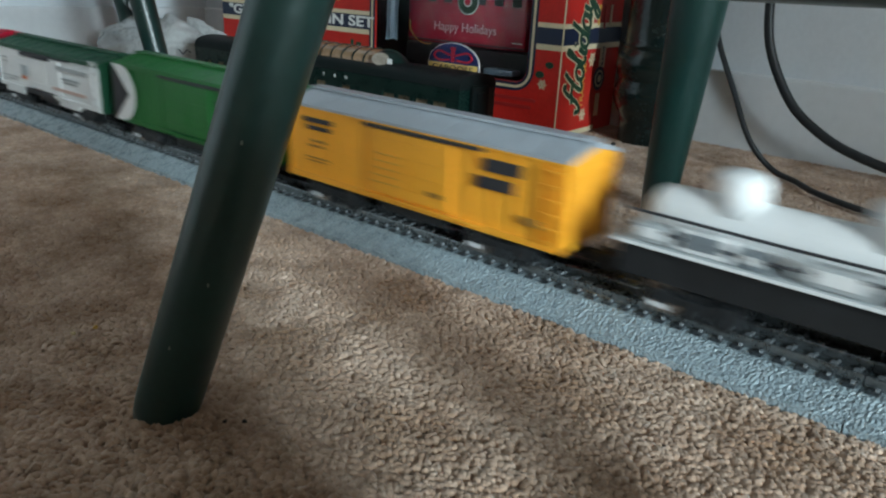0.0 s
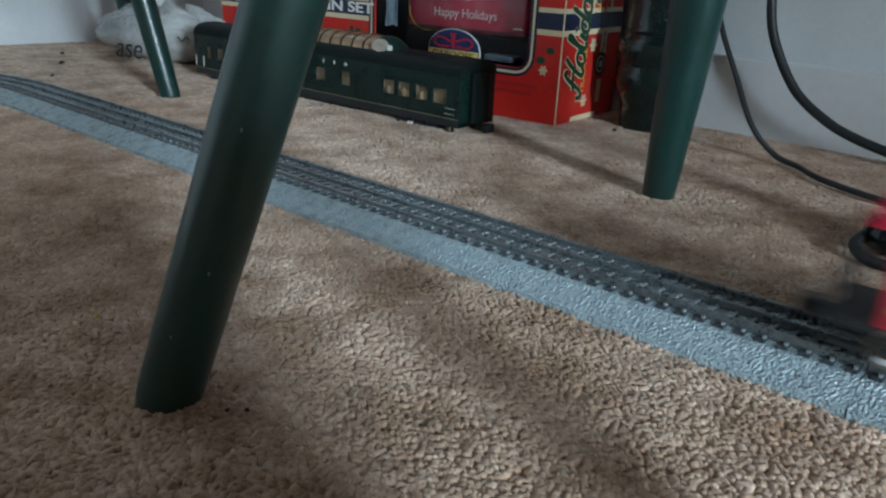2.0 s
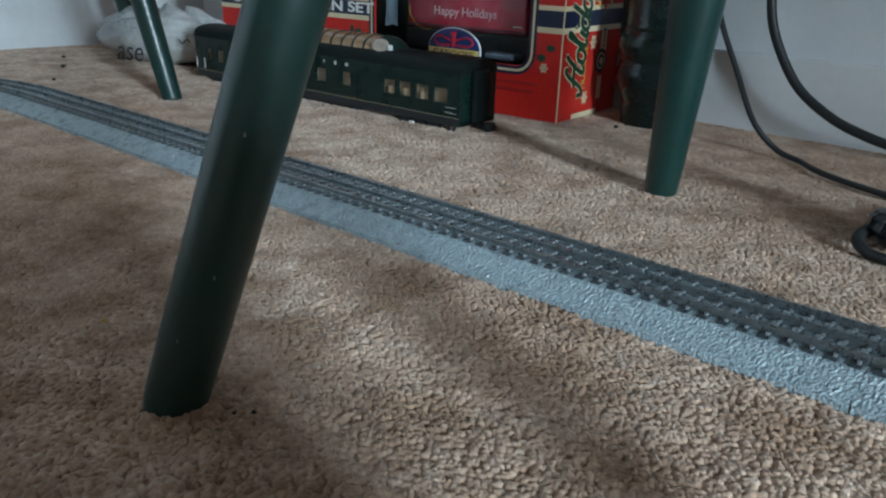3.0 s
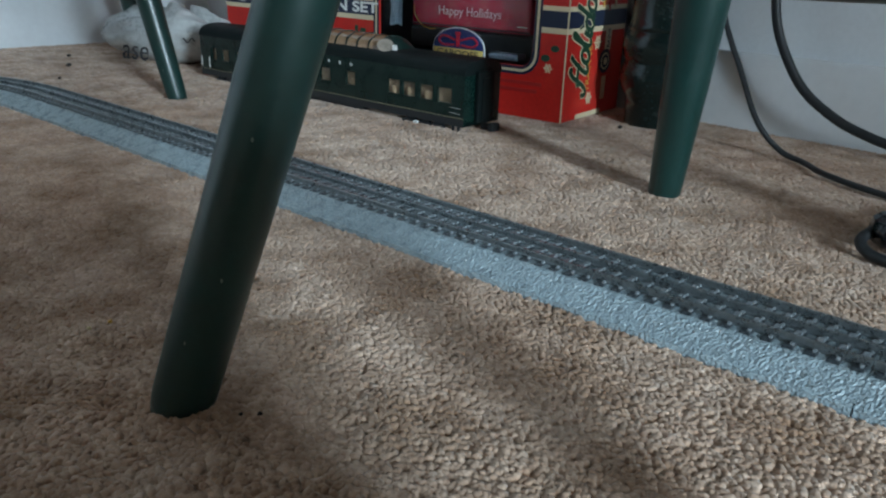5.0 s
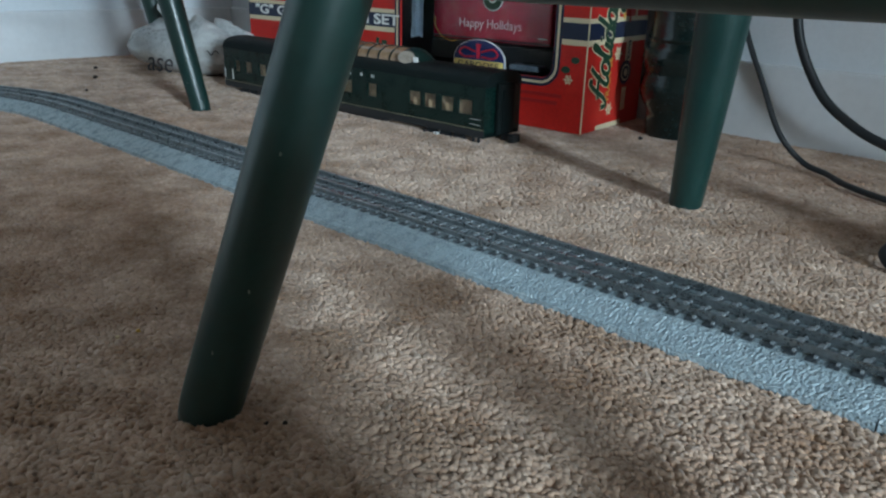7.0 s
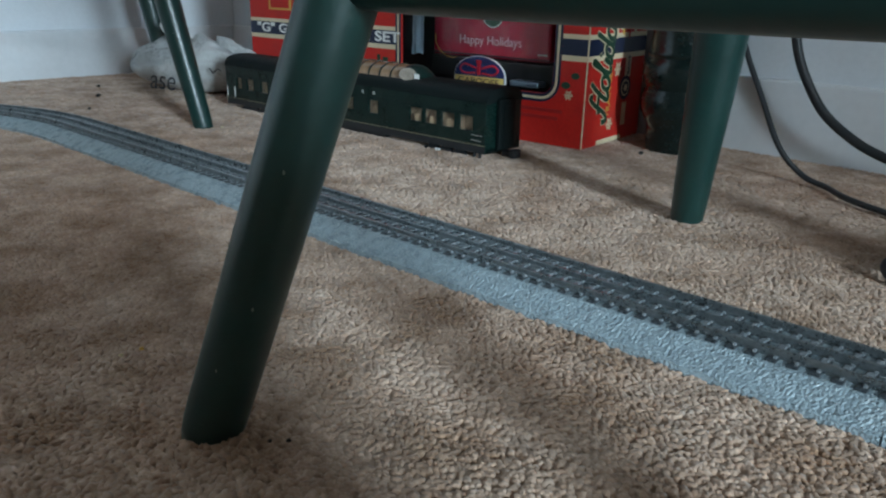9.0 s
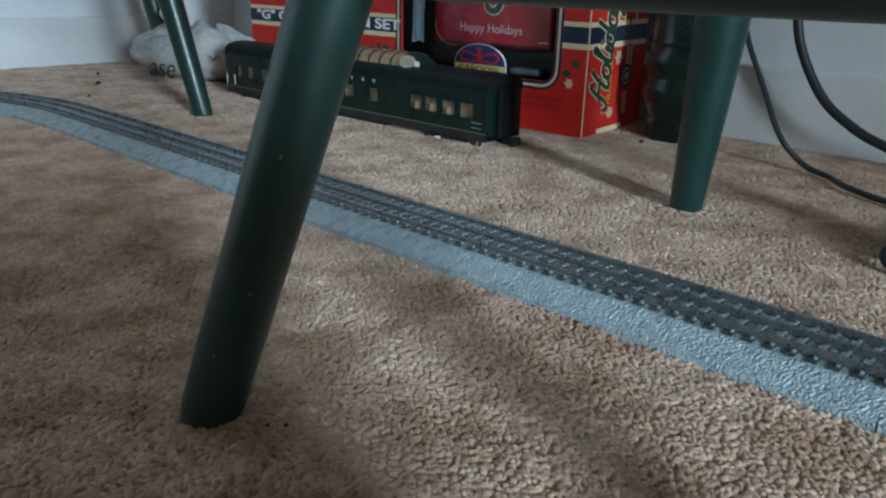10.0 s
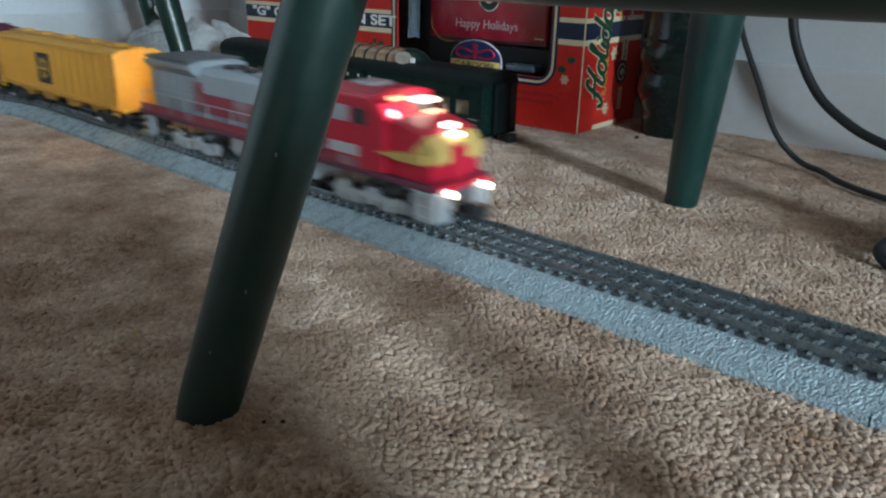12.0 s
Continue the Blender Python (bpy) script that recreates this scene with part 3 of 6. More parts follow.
def truck(parent, x, silver=False, axles=2, gap=0.034):
    """A bogie: two side frames, bolster, wheels on the rails."""
    m = SILVER_PL if silver else BLACK_PL
    r = 0.0085
    half = gap * (axles - 1) / 2
    bm = bmesh.new()
    zc = RAIL_TOP + r
    for sy in (-1, 1):
        y0, y1 = sorted((sy * 0.0218, sy * 0.0252))
        box(bm, x - half - 0.008, x + half + 0.008, y0, y1, zc - 0.001, zc + 0.0035, 0.0008)
        for k in range(axles):
            xa = x - half + gap * k
            box(bm, xa - 0.005, xa + 0.005, y0 - 0.0008, y1 + 0.0008, zc - 0.005, zc + 0.0055, 0.0009)
        for k in range(axles - 1):
            xm = x - half + gap * (k + 0.5)
            box(bm, xm - 0.0065, xm + 0.0065, y0, y1, zc - 0.007, zc - 0.001, 0.0008)
            for q in (-0.004, 0.0, 0.004):
                box(bm, xm + q - 0.0013, xm + q + 0.0013, y0 - 0.001, y1 + 0.001, zc - 0.006, zc + 0.003, 0.0004)
    box(bm, x - 0.006, x + 0.006, -0.023, 0.023, zc + 0.001, zc + 0.007)
    tr = part("truck", bm, m, parent, "silver moulded truck frame" if silver else "")
    for k in range(axles):
        xa = x - half + gap * k
        for sy in (-1, 1):
            w = wheel_mesh(r)
            if sy > 0:
                bmesh.ops.rotate(w, matrix=Matrix.Rotation(math.pi, 3, "Z"), verts=w.verts)
            bmesh.ops.translate(w, vec=(xa, sy * 0.0172, zc), verts=w.verts)
            part("wheel", w, STEEL if k == 0 else BLACK_PL, tr, smooth=False)
        part("axle", tube([(xa, -0.018, zc), (xa, 0.018, zc)], 0.0014, 8), STEEL, tr)
    # Small near-white plates stand in for the glints on the wheels.
    if not silver:
        xa = x - half
        for sy in (-1, 1):
            part("journal_cover", boxm(xa - 0.0042, xa + 0.0042, *sorted((sy * 0.0256, sy * 0.0270)), zc - 0.0048, zc - 0.0020, 0.0004), WHEEL_GLINT, tr, "pale plate standing in for a wheel glint")
    return tr


def coupler(parent, x, way):
    bm = boxm(min(x, x + way * 0.014), max(x, x + way * 0.014), -0.003, 0.003, 0.0255, 0.0315, 0.0006)
    box(bm, x + way * 0.016 - 0.0045, x + way * 0.016 + 0.0045, -0.0065, 0.0065, 0.0235, 0.0335, 0.0012)
    part("coupler", bm, BLACK_PL, parent)


def marks(parent, items, material, y, label, name="printed_mark"):
    """Flat printed bars on a side: x0, x1, z0, z1."""
    sgn = -1 if y < 0 else 1
    for x0, x1, z0, z1 in items:
        a, b = sorted((y, y + sgn * 0.0004))
        part(name, boxm(x0, x1, a, b, z0, z1), material, parent, label)


def boxcar(label, body_mat, roof_mat, length, top, ribs=15, rungs=4):
    """A freight car with ribbed sides, a sliding door on each side, a pitched roof, trucks and couplers."""
    car = thing("boxcar", label, "toy train car", group="cars of the model train")
    hl, hw, bot = length / 2, 0.0270, 0.0335
    bm = prism([(-hw, bot), (hw, bot), (hw, top), (0, top + 0.006), (-hw, top)], -hl, hl, "x")
    body = part("body", bm, body_mat, car)
    # side posts
    n = ribs
    rib = boxm(-0.0007, 0.0007, -0.0009, 0.0009, bot + 0.003, top - 0.003)
    first = None
    for i in range(n + 1):
        x = -hl + 0.002 + (length - 0.004) * i / n
        if abs(x - 0.004) > 0.036:
            for sy in (-1, 1):
                if first is None:
                    first = part("side_rib", rib, body_mat, body)
                    ob = first
                else:
                    ob = new("side_rib", first.data)
                    ob.parent = body
                ob.location = (x, sy * hw, 0)
    bm = bmesh.new()
    for sy in (-1, 1):
        a, b = sorted((sy * (hw - 0.001), sy * (hw + 0.0014)))
        box(bm, -hl, hl, a, b, top - 0.0025, top + 0.0005)
        box(bm, -hl, hl, a, b, bot - 0.001, bot + 0.003)
    for sx in (-1, 1):
        a, b = sorted((sx * (hl - 0.001), sx * (hl + 0.0012)))
        box(bm, a, b, -hw, -hw + 0.003, bot, top)
        box(bm, a, b, hw - 0.003, hw, bot, top)
        for k in range(6):
            z = bot + 0.006 + k * (top - bot - 0.01) / 6
            box(bm, a, b, -hw + 0.004, hw - 0.004, z, z + 0.0035)
    part("frame_trim", bm, body_mat, body)
    # roof
    bm = prism([(-hw - 0.0016, top - 0.001), (-hw - 0.0016, top + 0.001), (-0.003, top + 0.0082), (0.003, top + 0.0082), (hw + 0.0016, top + 0.001),
                (hw + 0.0016, top - 0.001), (0, top + 0.0052)], -hl - 0.002, hl + 0.002, "x")
    roof = part("roof", bm, roof_mat, car, "ribbed roof")
    bm = bmesh.new()
    for i in range(11):
        x = -hl + length * (i + 0.5) / 11
        for sy in (-1, 1):
            mm = Matrix.Translation((x, sy * 0.0135, top + 0.0050)) @ Matrix.Rotation(-sy * math.atan2(0.0072, 0.0256), 4, "X")
            box(bm, -0.0008, 0.0008, -0.0132, 0.0132, -0.0008, 0.0008, m=mm)
    part("roof_ribs", bm, roof_mat, roof)
    part("running_board", boxm(-hl, hl, -0.0055, 0.0055, top + 0.0085, top + 0.0102), roof_mat, roof)
    # doors with tracks
    for sy in (-1, 1):
        w0, w1 = (-0.037, 0.043)
        a, b = sorted((sy * hw, sy * (hw + 0.0022)))
        a2, b2 = sorted((sy * (hw + 0.0023), sy * (hw + 0.0027)))
        for d0, d1 in ((w0 + 0.004, 0.004), (0.0045, w1 - 0.004)):
            door = part("door", boxm(d0, d1, a, b, bot + 0.005, top - 0.005, 0.0006), body_mat, car, "closed sliding door")
            for k in range(rungs):
                z = bot + 0.011 + k * 0.0315 / max(1, rungs - 1)
                part("door_rib", boxm(d0 + 0.003, d1 - 0.003, a2, b2, z, z + 0.0012), body_mat, door)
        a3, b3 = sorted((sy * hw, sy * (hw + 0.0036)))
        part("door_track", boxm(w0 - 0.002, w1 + 0.02, a3, b3, top - 0.0042, top - 0.0022), INK, car, "dark door track")
        part("door_track", boxm(w0 - 0.002, w1 + 0.02, a3, b3, bot + 0.0015, bot + 0.0032), body_mat, car)
        part("door_handle", boxm(0.0052, 0.0064, *sorted((sy * (hw + 0.0023), sy * (hw + 0.0029))), bot + 0.012, bot + 0.03), body_mat, door)
    # ladders at the corners
    for sx, sy in ((1, -1), (-1, 1)):
        bm = bmesh.new()
        a, b = sorted((sy * (hw + 0.001), sy * (hw + 0.0028)))
        for k in range(6):
            z = bot + 0.004 + k * 0.0085
            box(bm, sx * hl - sx * 0.008 - 0.0055, sx * hl - sx * 0.008 + 0.0055, a, b, z, z + 0.0011)
        for q in (-0.0055, 0.0055):
            box(bm, sx * hl - sx * 0.008 + q - 0.0006, sx * hl - sx * 0.008 + q + 0.0006, a, b, bot, bot + 0.05)
        part("ladder", bm, body_mat, car)
    bm = boxm(-hl + 0.005, hl - 0.005, -0.012, 0.012, bot - 0.0075, bot - 0.0005)
    box(bm, -0.03, 0.03, -0.022, -0.013, bot - 0.010, bot - 0.001, 0.001)
    part("underframe", bm, BLACK_PL, car)
    for sx in (-1, 1):
        truck(car, sx * (hl - 0.046))
        coupler(car, sx * (hl - 0.002), sx)
    return car


def yellow_boxcar():
    top = 0.0872
    car = boxcar("yellow ribbed model boxcar with a grey roof and black lettering", YELLOW, GREY_ROOF, 0.246, top)
    y = -0.0294
    marks(car, [(-0.103, -0.072, 0.0762, 0.0797), (-0.099, -0.074, 0.0708, 0.0738)], INK, y, "unreadable black lettering")
    faint = mat("worn_lettering", (0.36, 0.17, 0.03), 0.55, var=0.3, scale=200)
    marks(car, [(-0.093, -0.078, 0.0622, 0.0640), (-0.096, -0.080, 0.0585, 0.0600), (-0.098, -0.074, 0.0500, 0.0510), (-0.097, -0.078, 0.0476, 0.0484),
                (0.022, 0.034, 0.046, 0.049)], faint, y - 0.0008, "worn unreadable lettering")
    marks(car, [(0.066, 0.094, 0.0722, 0.0800), (0.061, 0.090, 0.0612, 0.0685)], INK, y, "bold black printed block")
    marks(car, [(0.096, 0.110, 0.0452, 0.0502)], faint, y, "small faded printed block")
    marks(car, [(-0.031 + 0.001 * k, -0.004, 0.046 + 0.005 * k, 0.0468 + 0.005 * k) for k in range(5)], YELLOW_B, y - 0.001, "faint panel lettering")
    return car


def green_boxcar():
    top = 0.0872
    car = boxcar("bright green model boxcar with a white crescent and black triangle", GREEN_PL, GREEN_PL, 0.246, top)
    y = -0.0294
    # black end panel and white half disc with a notch, at the rear of the side
    zc, r = 0.0605, 0.0265
    pts = [(-0.1235, zc - r)] + [(-0.1105 + r * 1.0 * math.cos(a), zc + r * math.sin(a)) for a in [math.pi * (-0.5 + i / 20) for i in range(21)]] + [(-0.1235, zc + r)]
    part("white_crescent", prism(pts, y - 0.0005, y, "y"), WHITE_PL, car, "white crescent emblem")
    part("black_wedge", prism([(-0.1236, zc - r), (-0.0945, zc), (-0.1236, zc + r)], y - 0.0012, y - 0.0006, "y"), INK, car, "black triangle emblem")
    marks(car, [(0.050, 0.098, 0.0705, 0.0745), (0.058, 0.09, 0.064, 0.066)], LEAF, y, "dark unreadable lettering")
    return car


def white_reefer():
    top = 0.0805
    car = boxcar("white model refrigerator car with a dark green roof", WHITE_PL, DKGREEN_PL, 0.256, top, 1, 2)
    y = -0.0294
    # deep dark-green roof edge and end
    part("roof_band", prism([(-0.0290, top - 0.003), (-0.0290, top + 0.0015), (0.0290, top + 0.0015), (0.0290, top - 0.003)], -0.1295, 0.1295, "x"), DKGREEN_PL, car)
    for sx in (-1, 1):
        a, b = sorted((sx * 0.1283, sx * 0.1305))
        part("end_panel", boxm(a, b, -0.0280, 0.0280, 0.0325, top), DKGREEN_PL, car, "dark green end")
    marks(car, [(-0.110, -0.096, 0.0655, 0.0672), (-0.109, -0.097, 0.0612, 0.0626), (-0.112, -0.068, 0.0452, 0.0464), (-0.106, -0.072, 0.0420, 0.0430)], PALE_INK, y, "unreadable grey lettering")
    marks(car, [(-0.057, -0.042, 0.0505, 0.062)], PALE_INK, y, "small printed picture")
    marks(car, [(-0.055, -0.045, 0.0465, 0.0500)], ORANGE_PT, y - 0.0005, "orange printed patch")
    marks(car, [(0.035, 0.104, 0.066, 0.0705), (0.045, 0.085, 0.0565, 0.059), (0.050, 0.080, 0.0535, 0.055)], PALE_INK, y, "unreadable grey lettering")
    marks(car, [(0.022, 0.098, 0.0435, 0.0468)], mat("faint_pink_print", (0.68, 0.48, 0.42), 0.55), y, "faint pink printed stripe")
    part("door_track", boxm(-0.054, 0.020, -0.0312, -0.0272, top - 0.0075, top - 0.0028), INK, car, "black door track")
    part("door_track", boxm(-0.048, 0.022, -0.0310, -0.0272, 0.0325, 0.0372), INK, car, "black door track")
    # white equipment boxes and steps hanging under the side
    for x0, x1 in ((-0.112, -0.062), (0.030, 0.076)):
        part("side_skirt", boxm(x0, x1, -0.0280, -0.0235, 0.0265, 0.0345, 0.001), WHITE_PL, car)
    return car


def caboose():
    car = thing("caboose", "red model caboose with a cupola and gold lettering", "toy train car", group="cars of the model train")
    hl, hw, bot, top = 0.070, 0.0265, 0.0370, 0.0825
    bm = prism([(-hw, bot), (hw, bot), (hw, top), (0, top + 0.004), (-hw, top)], -hl, hl, "x")
    body = part("body", bm, RED_PL, car)
    first = None
    for i in range(27):
        x = -hl + 0.003 + i * (2 * hl - 0.006) / 26
        for sy in (-1, 1):
            if first is None:
                first = part("side_plank", boxm(-0.0023, 0.0023, -0.0006, 0.0006, bot + 0.003, top - 0.002, 0.0003), RED_PL, body)
                ob = first
            else:
                ob = new("side_plank", first.data)
                ob.parent = body
            ob.location = (x, sy * hw, 0)
    part("roof", prism([(-hw - 0.0025, top - 0.0005), (-hw - 0.0025, top + 0.0012), (-0.01, top + 0.0072), (0.01, top + 0.0072), (hw + 0.0025, top + 0.0012),
                        (hw + 0.0025, top - 0.0005), (0, top + 0.004)], -hl - 0.012, hl + 0.009, "x"), RED_PL, car)
    part("running_board", boxm(-hl - 0.011, hl + 0.008, -0.005, 0.005, top + 0.0075, top + 0.009), RED_PL, car)
    cup = part("cupola", boxm(-0.048, -0.004, -0.023, 0.023, top, 0.0965, 0.0016), RED_PL, car)
    part("cupola_roof", prism([(-0.0255, 0.0960), (-0.0255, 0.0972), (-0.008, 0.1012), (0.008, 0.1012), (0.0255, 0.0972), (0.0255, 0.0960)], -0.052, 0.000, "x", 0.0008), RED_PL, cup)
    for x0, x1 in ((-0.044, -0.034), (-0.018, -0.008)):
        for sy in (-1, 1):
            part("window", boxm(x0, x1, *sorted((sy * 0.0226, sy * 0.0234)), 0.0885, 0.0940), INK, cup, "dark cupola window")
    y = -hw - 0.0007
    marks(car, [(-0.043, -0.028, 0.0600, 0.0630), (-0.047, -0.025, 0.0645, 0.0670), (-0.046, -0.026, 0.0685, 0.0712), (-0.045, -0.027, 0.0725, 0.0755)], DULL_GOLD, y, "barred gold emblem")
    marks(car, [(-0.066, -0.048, 0.0440, 0.0470), (-0.010, 0.012, 0.0425, 0.0440), (0.026, 0.060, 0.0415, 0.0428)], DULL_GOLD, y, "small dull gold lettering")
    marks(car, [(-0.012, 0.058, 0.067, 0.0715)], mat("dark_red_print", (0.32, 0.01, 0.018), 0.5), y, "dark red lettering")
    for sx in (-1, 1):
        x = sx * (hl + 0.012)
        part("platform", boxm(x - 0.0125, x + 0.0125, -hw, hw, bot - 0.004, bot - 0.001, 0.0006), BLACK_PL, car)
        bm = bmesh.new()
        for yy in (-hw + 0.002, 0.0, hw - 0.002):
            box(bm, x + sx * 0.0105 - 0.0008, x + sx * 0.0105 + 0.0008, yy - 0.0008, yy + 0.0008, bot - 0.002, bot + 0.021)
        box(bm, x + sx * 0.0105 - 0.0008, x + sx * 0.0105 + 0.0008, -hw, hw, bot + 0.019, bot + 0.021)
        box(bm, x + sx * 0.0105 - 0.0008, x + sx * 0.0105 + 0.0008, -hw, hw, bot + 0.010, bot + 0.0112)
        part("end_rail", bm, BLACK_PL, car)
        for sy in (-1, 1):
            ys = sorted((sy * (hw - 0.005), sy * hw))
            bm = boxm(x - 0.008, x + 0.008, *ys, bot - 0.014, bot - 0.012)
            box(bm, x - 0.008, x + 0.008, *ys, bot - 0.009, bot - 0.007)
            box(bm, x - 0.008, x - 0.007, *ys, bot - 0.014, bot - 0.002)
            box(bm, x + 0.007, x + 0.008, *ys, bot - 0.014, bot - 0.002)
            part("step", bm, BLACK_PL, car)
        truck(car, sx * 0.046, gap=0.031)
        coupler(car, sx * (hl + 0.020), sx)
    part("underframe", boxm(-hl, hl, -0.02, 0.02, bot - 0.008, bot - 0.0005), BLACK_PL, car)
    return car


def tank_car():
    car = thing("tank_car", "glossy white model tank car with domes and a side pipe", "toy train car", group="cars of the model train")
    hl, r, zc = 0.122, 0.0150, 0.0665
    prof = [(0.002, -hl)] + [(r * math.sin(a), -hl + 0.012 * (1 - math.cos(a))) for a in [math.pi / 2 * k / 5 for k in range(1, 6)]]
    prof += [(r, z) for z in (-0.06, 0.0, 0.06)] + [(q, -z) for q, z in prof[::-1]]
    bm = lathe(prof, 36)
    bmesh.ops.rotate(bm, matrix=Matrix.Rotation(radians(90), 3, "Y"), verts=bm.verts)
    bmesh.ops.translate(bm, vec=(0, 0, zc), verts=bm.verts)
    tank = part("tank", bm, WHITE_PL, car, smooth=True)
    bm = bmesh.new()
    for x in (-0.07, -0.035, 0.035, 0.07):
        ring = lathe([(r, -0.0012), (r + 0.0009, -0.0012), (r + 0.0009, 0.0012), (r, 0.0012)], 36)
        bmesh.ops.rotate(ring, matrix=Matrix.Rotation(radians(90), 3, "Y"), verts=ring.verts)
        bmesh.ops.translate(ring, vec=(x, 0, zc), verts=ring.verts)
        me = bpy.data.meshes.new("tmp")
        ring.to_mesh(me)
        ring.free()
        bm.from_mesh(me)
        bpy.data.meshes.remove(me)
    part("tank_bands", bm, WHITE_PL, tank)
    for x in (-0.075, 0.0, 0.075):
        d = lathe([(0.0140, zc + r - 0.008), (0.0140, zc + r + 0.009), (0.0125, zc + r + 0.0125), (0.008, zc + r + 0.0145), (0.001, zc + r + 0.015)], 28)
        bmesh.ops.translate(d, vec=(x, 0, 0), verts=d.verts)
        part("dome", d, WHITE_PL, tank, "bright white dome", smooth=True)
    part("frame", boxm(-hl - 0.006, hl + 0.006, -0.029, 0.029, 0.0525, 0.0545, 0.0006), PALE_INK, car)
    bm = bmesh.new()
    for sy in (-1, 1):
        box(bm, -hl - 0.006, hl + 0.006, *sorted((sy * 0.0282, sy * 0.0300)), 0.0522, 0.0538)
    part("side_sill", bm, WHITE_PL, car)
    part("handrail", tube([(-hl, -0.0285, 0.0715), (-0.04, -0.0285, 0.0705), (0.04, -0.0285, 0.0705), (hl, -0.0285, 0.0715)], 0.0009, 8), INK, car, "dark side rail")
    for x in (-0.112, -0.081, -0.036, 0.004, 0.043, 0.088):
        part("brace", boxm(x, x + 0.0035, -0.0282, -0.0262, 0.0570, 0.0700, 0.0004), PALE_INK, car, "grey side brace")
    part("pipe", tube(glide([(-0.12, -0.0272, 0.0625), (-0.05, -0.0272, 0.0600), (0.02, -0.0272, 0.0640), (0.12, -0.0272, 0.0605)], 6), 0.0012, 8), INK, car, "dark side pipe")
    part("saddle", boxm(-0.11, 0.11, -0.0165, 0.0165, 0.0555, 0.062, 0.001), WHITE_PL, car)
    part("underframe", boxm(-hl - 0.004, hl + 0.004, -0.026, 0.026, 0.034, 0.0524, 0.001), BLACK_PL, car)
    slate = mat("slate_grey_plastic", (0.20, 0.23, 0.25), 0.45, var=0.25, scale=120)
    for x0, x1, z1, m in ((-0.118, -0.098, 0.0650, PALE_INK), (-0.094, -0.066, 0.0672, WHITE_PL), (-0.062, -0.048, 0.0635, slate), (-0.030, -0.002, 0.0660, PALE_INK),
                          (0.010, 0.022, 0.0640, slate), (0.026, 0.066, 0.0670, PALE_INK), (0.070, 0.084, 0.0630, slate), (0.094, 0.118, 0.0655, WHITE_PL)):
        pocket = part("side_pocket", boxm(x0, x1, -0.0278, -0.021, 0.0548, z1, 0.001), m, car)
        part("pocket_lid", boxm(x0 + 0.003, x1 - 0.003, -0.0286, -0.0278, 0.0575, z1 - 0.002, 0.0003), slate if m is WHITE_PL else WHITE_PL, pocket)
    for sx in (-1, 1):
        truck(car, sx * (hl - 0.04))
        coupler(car, sx * (hl + 0.004), sx)
    return car


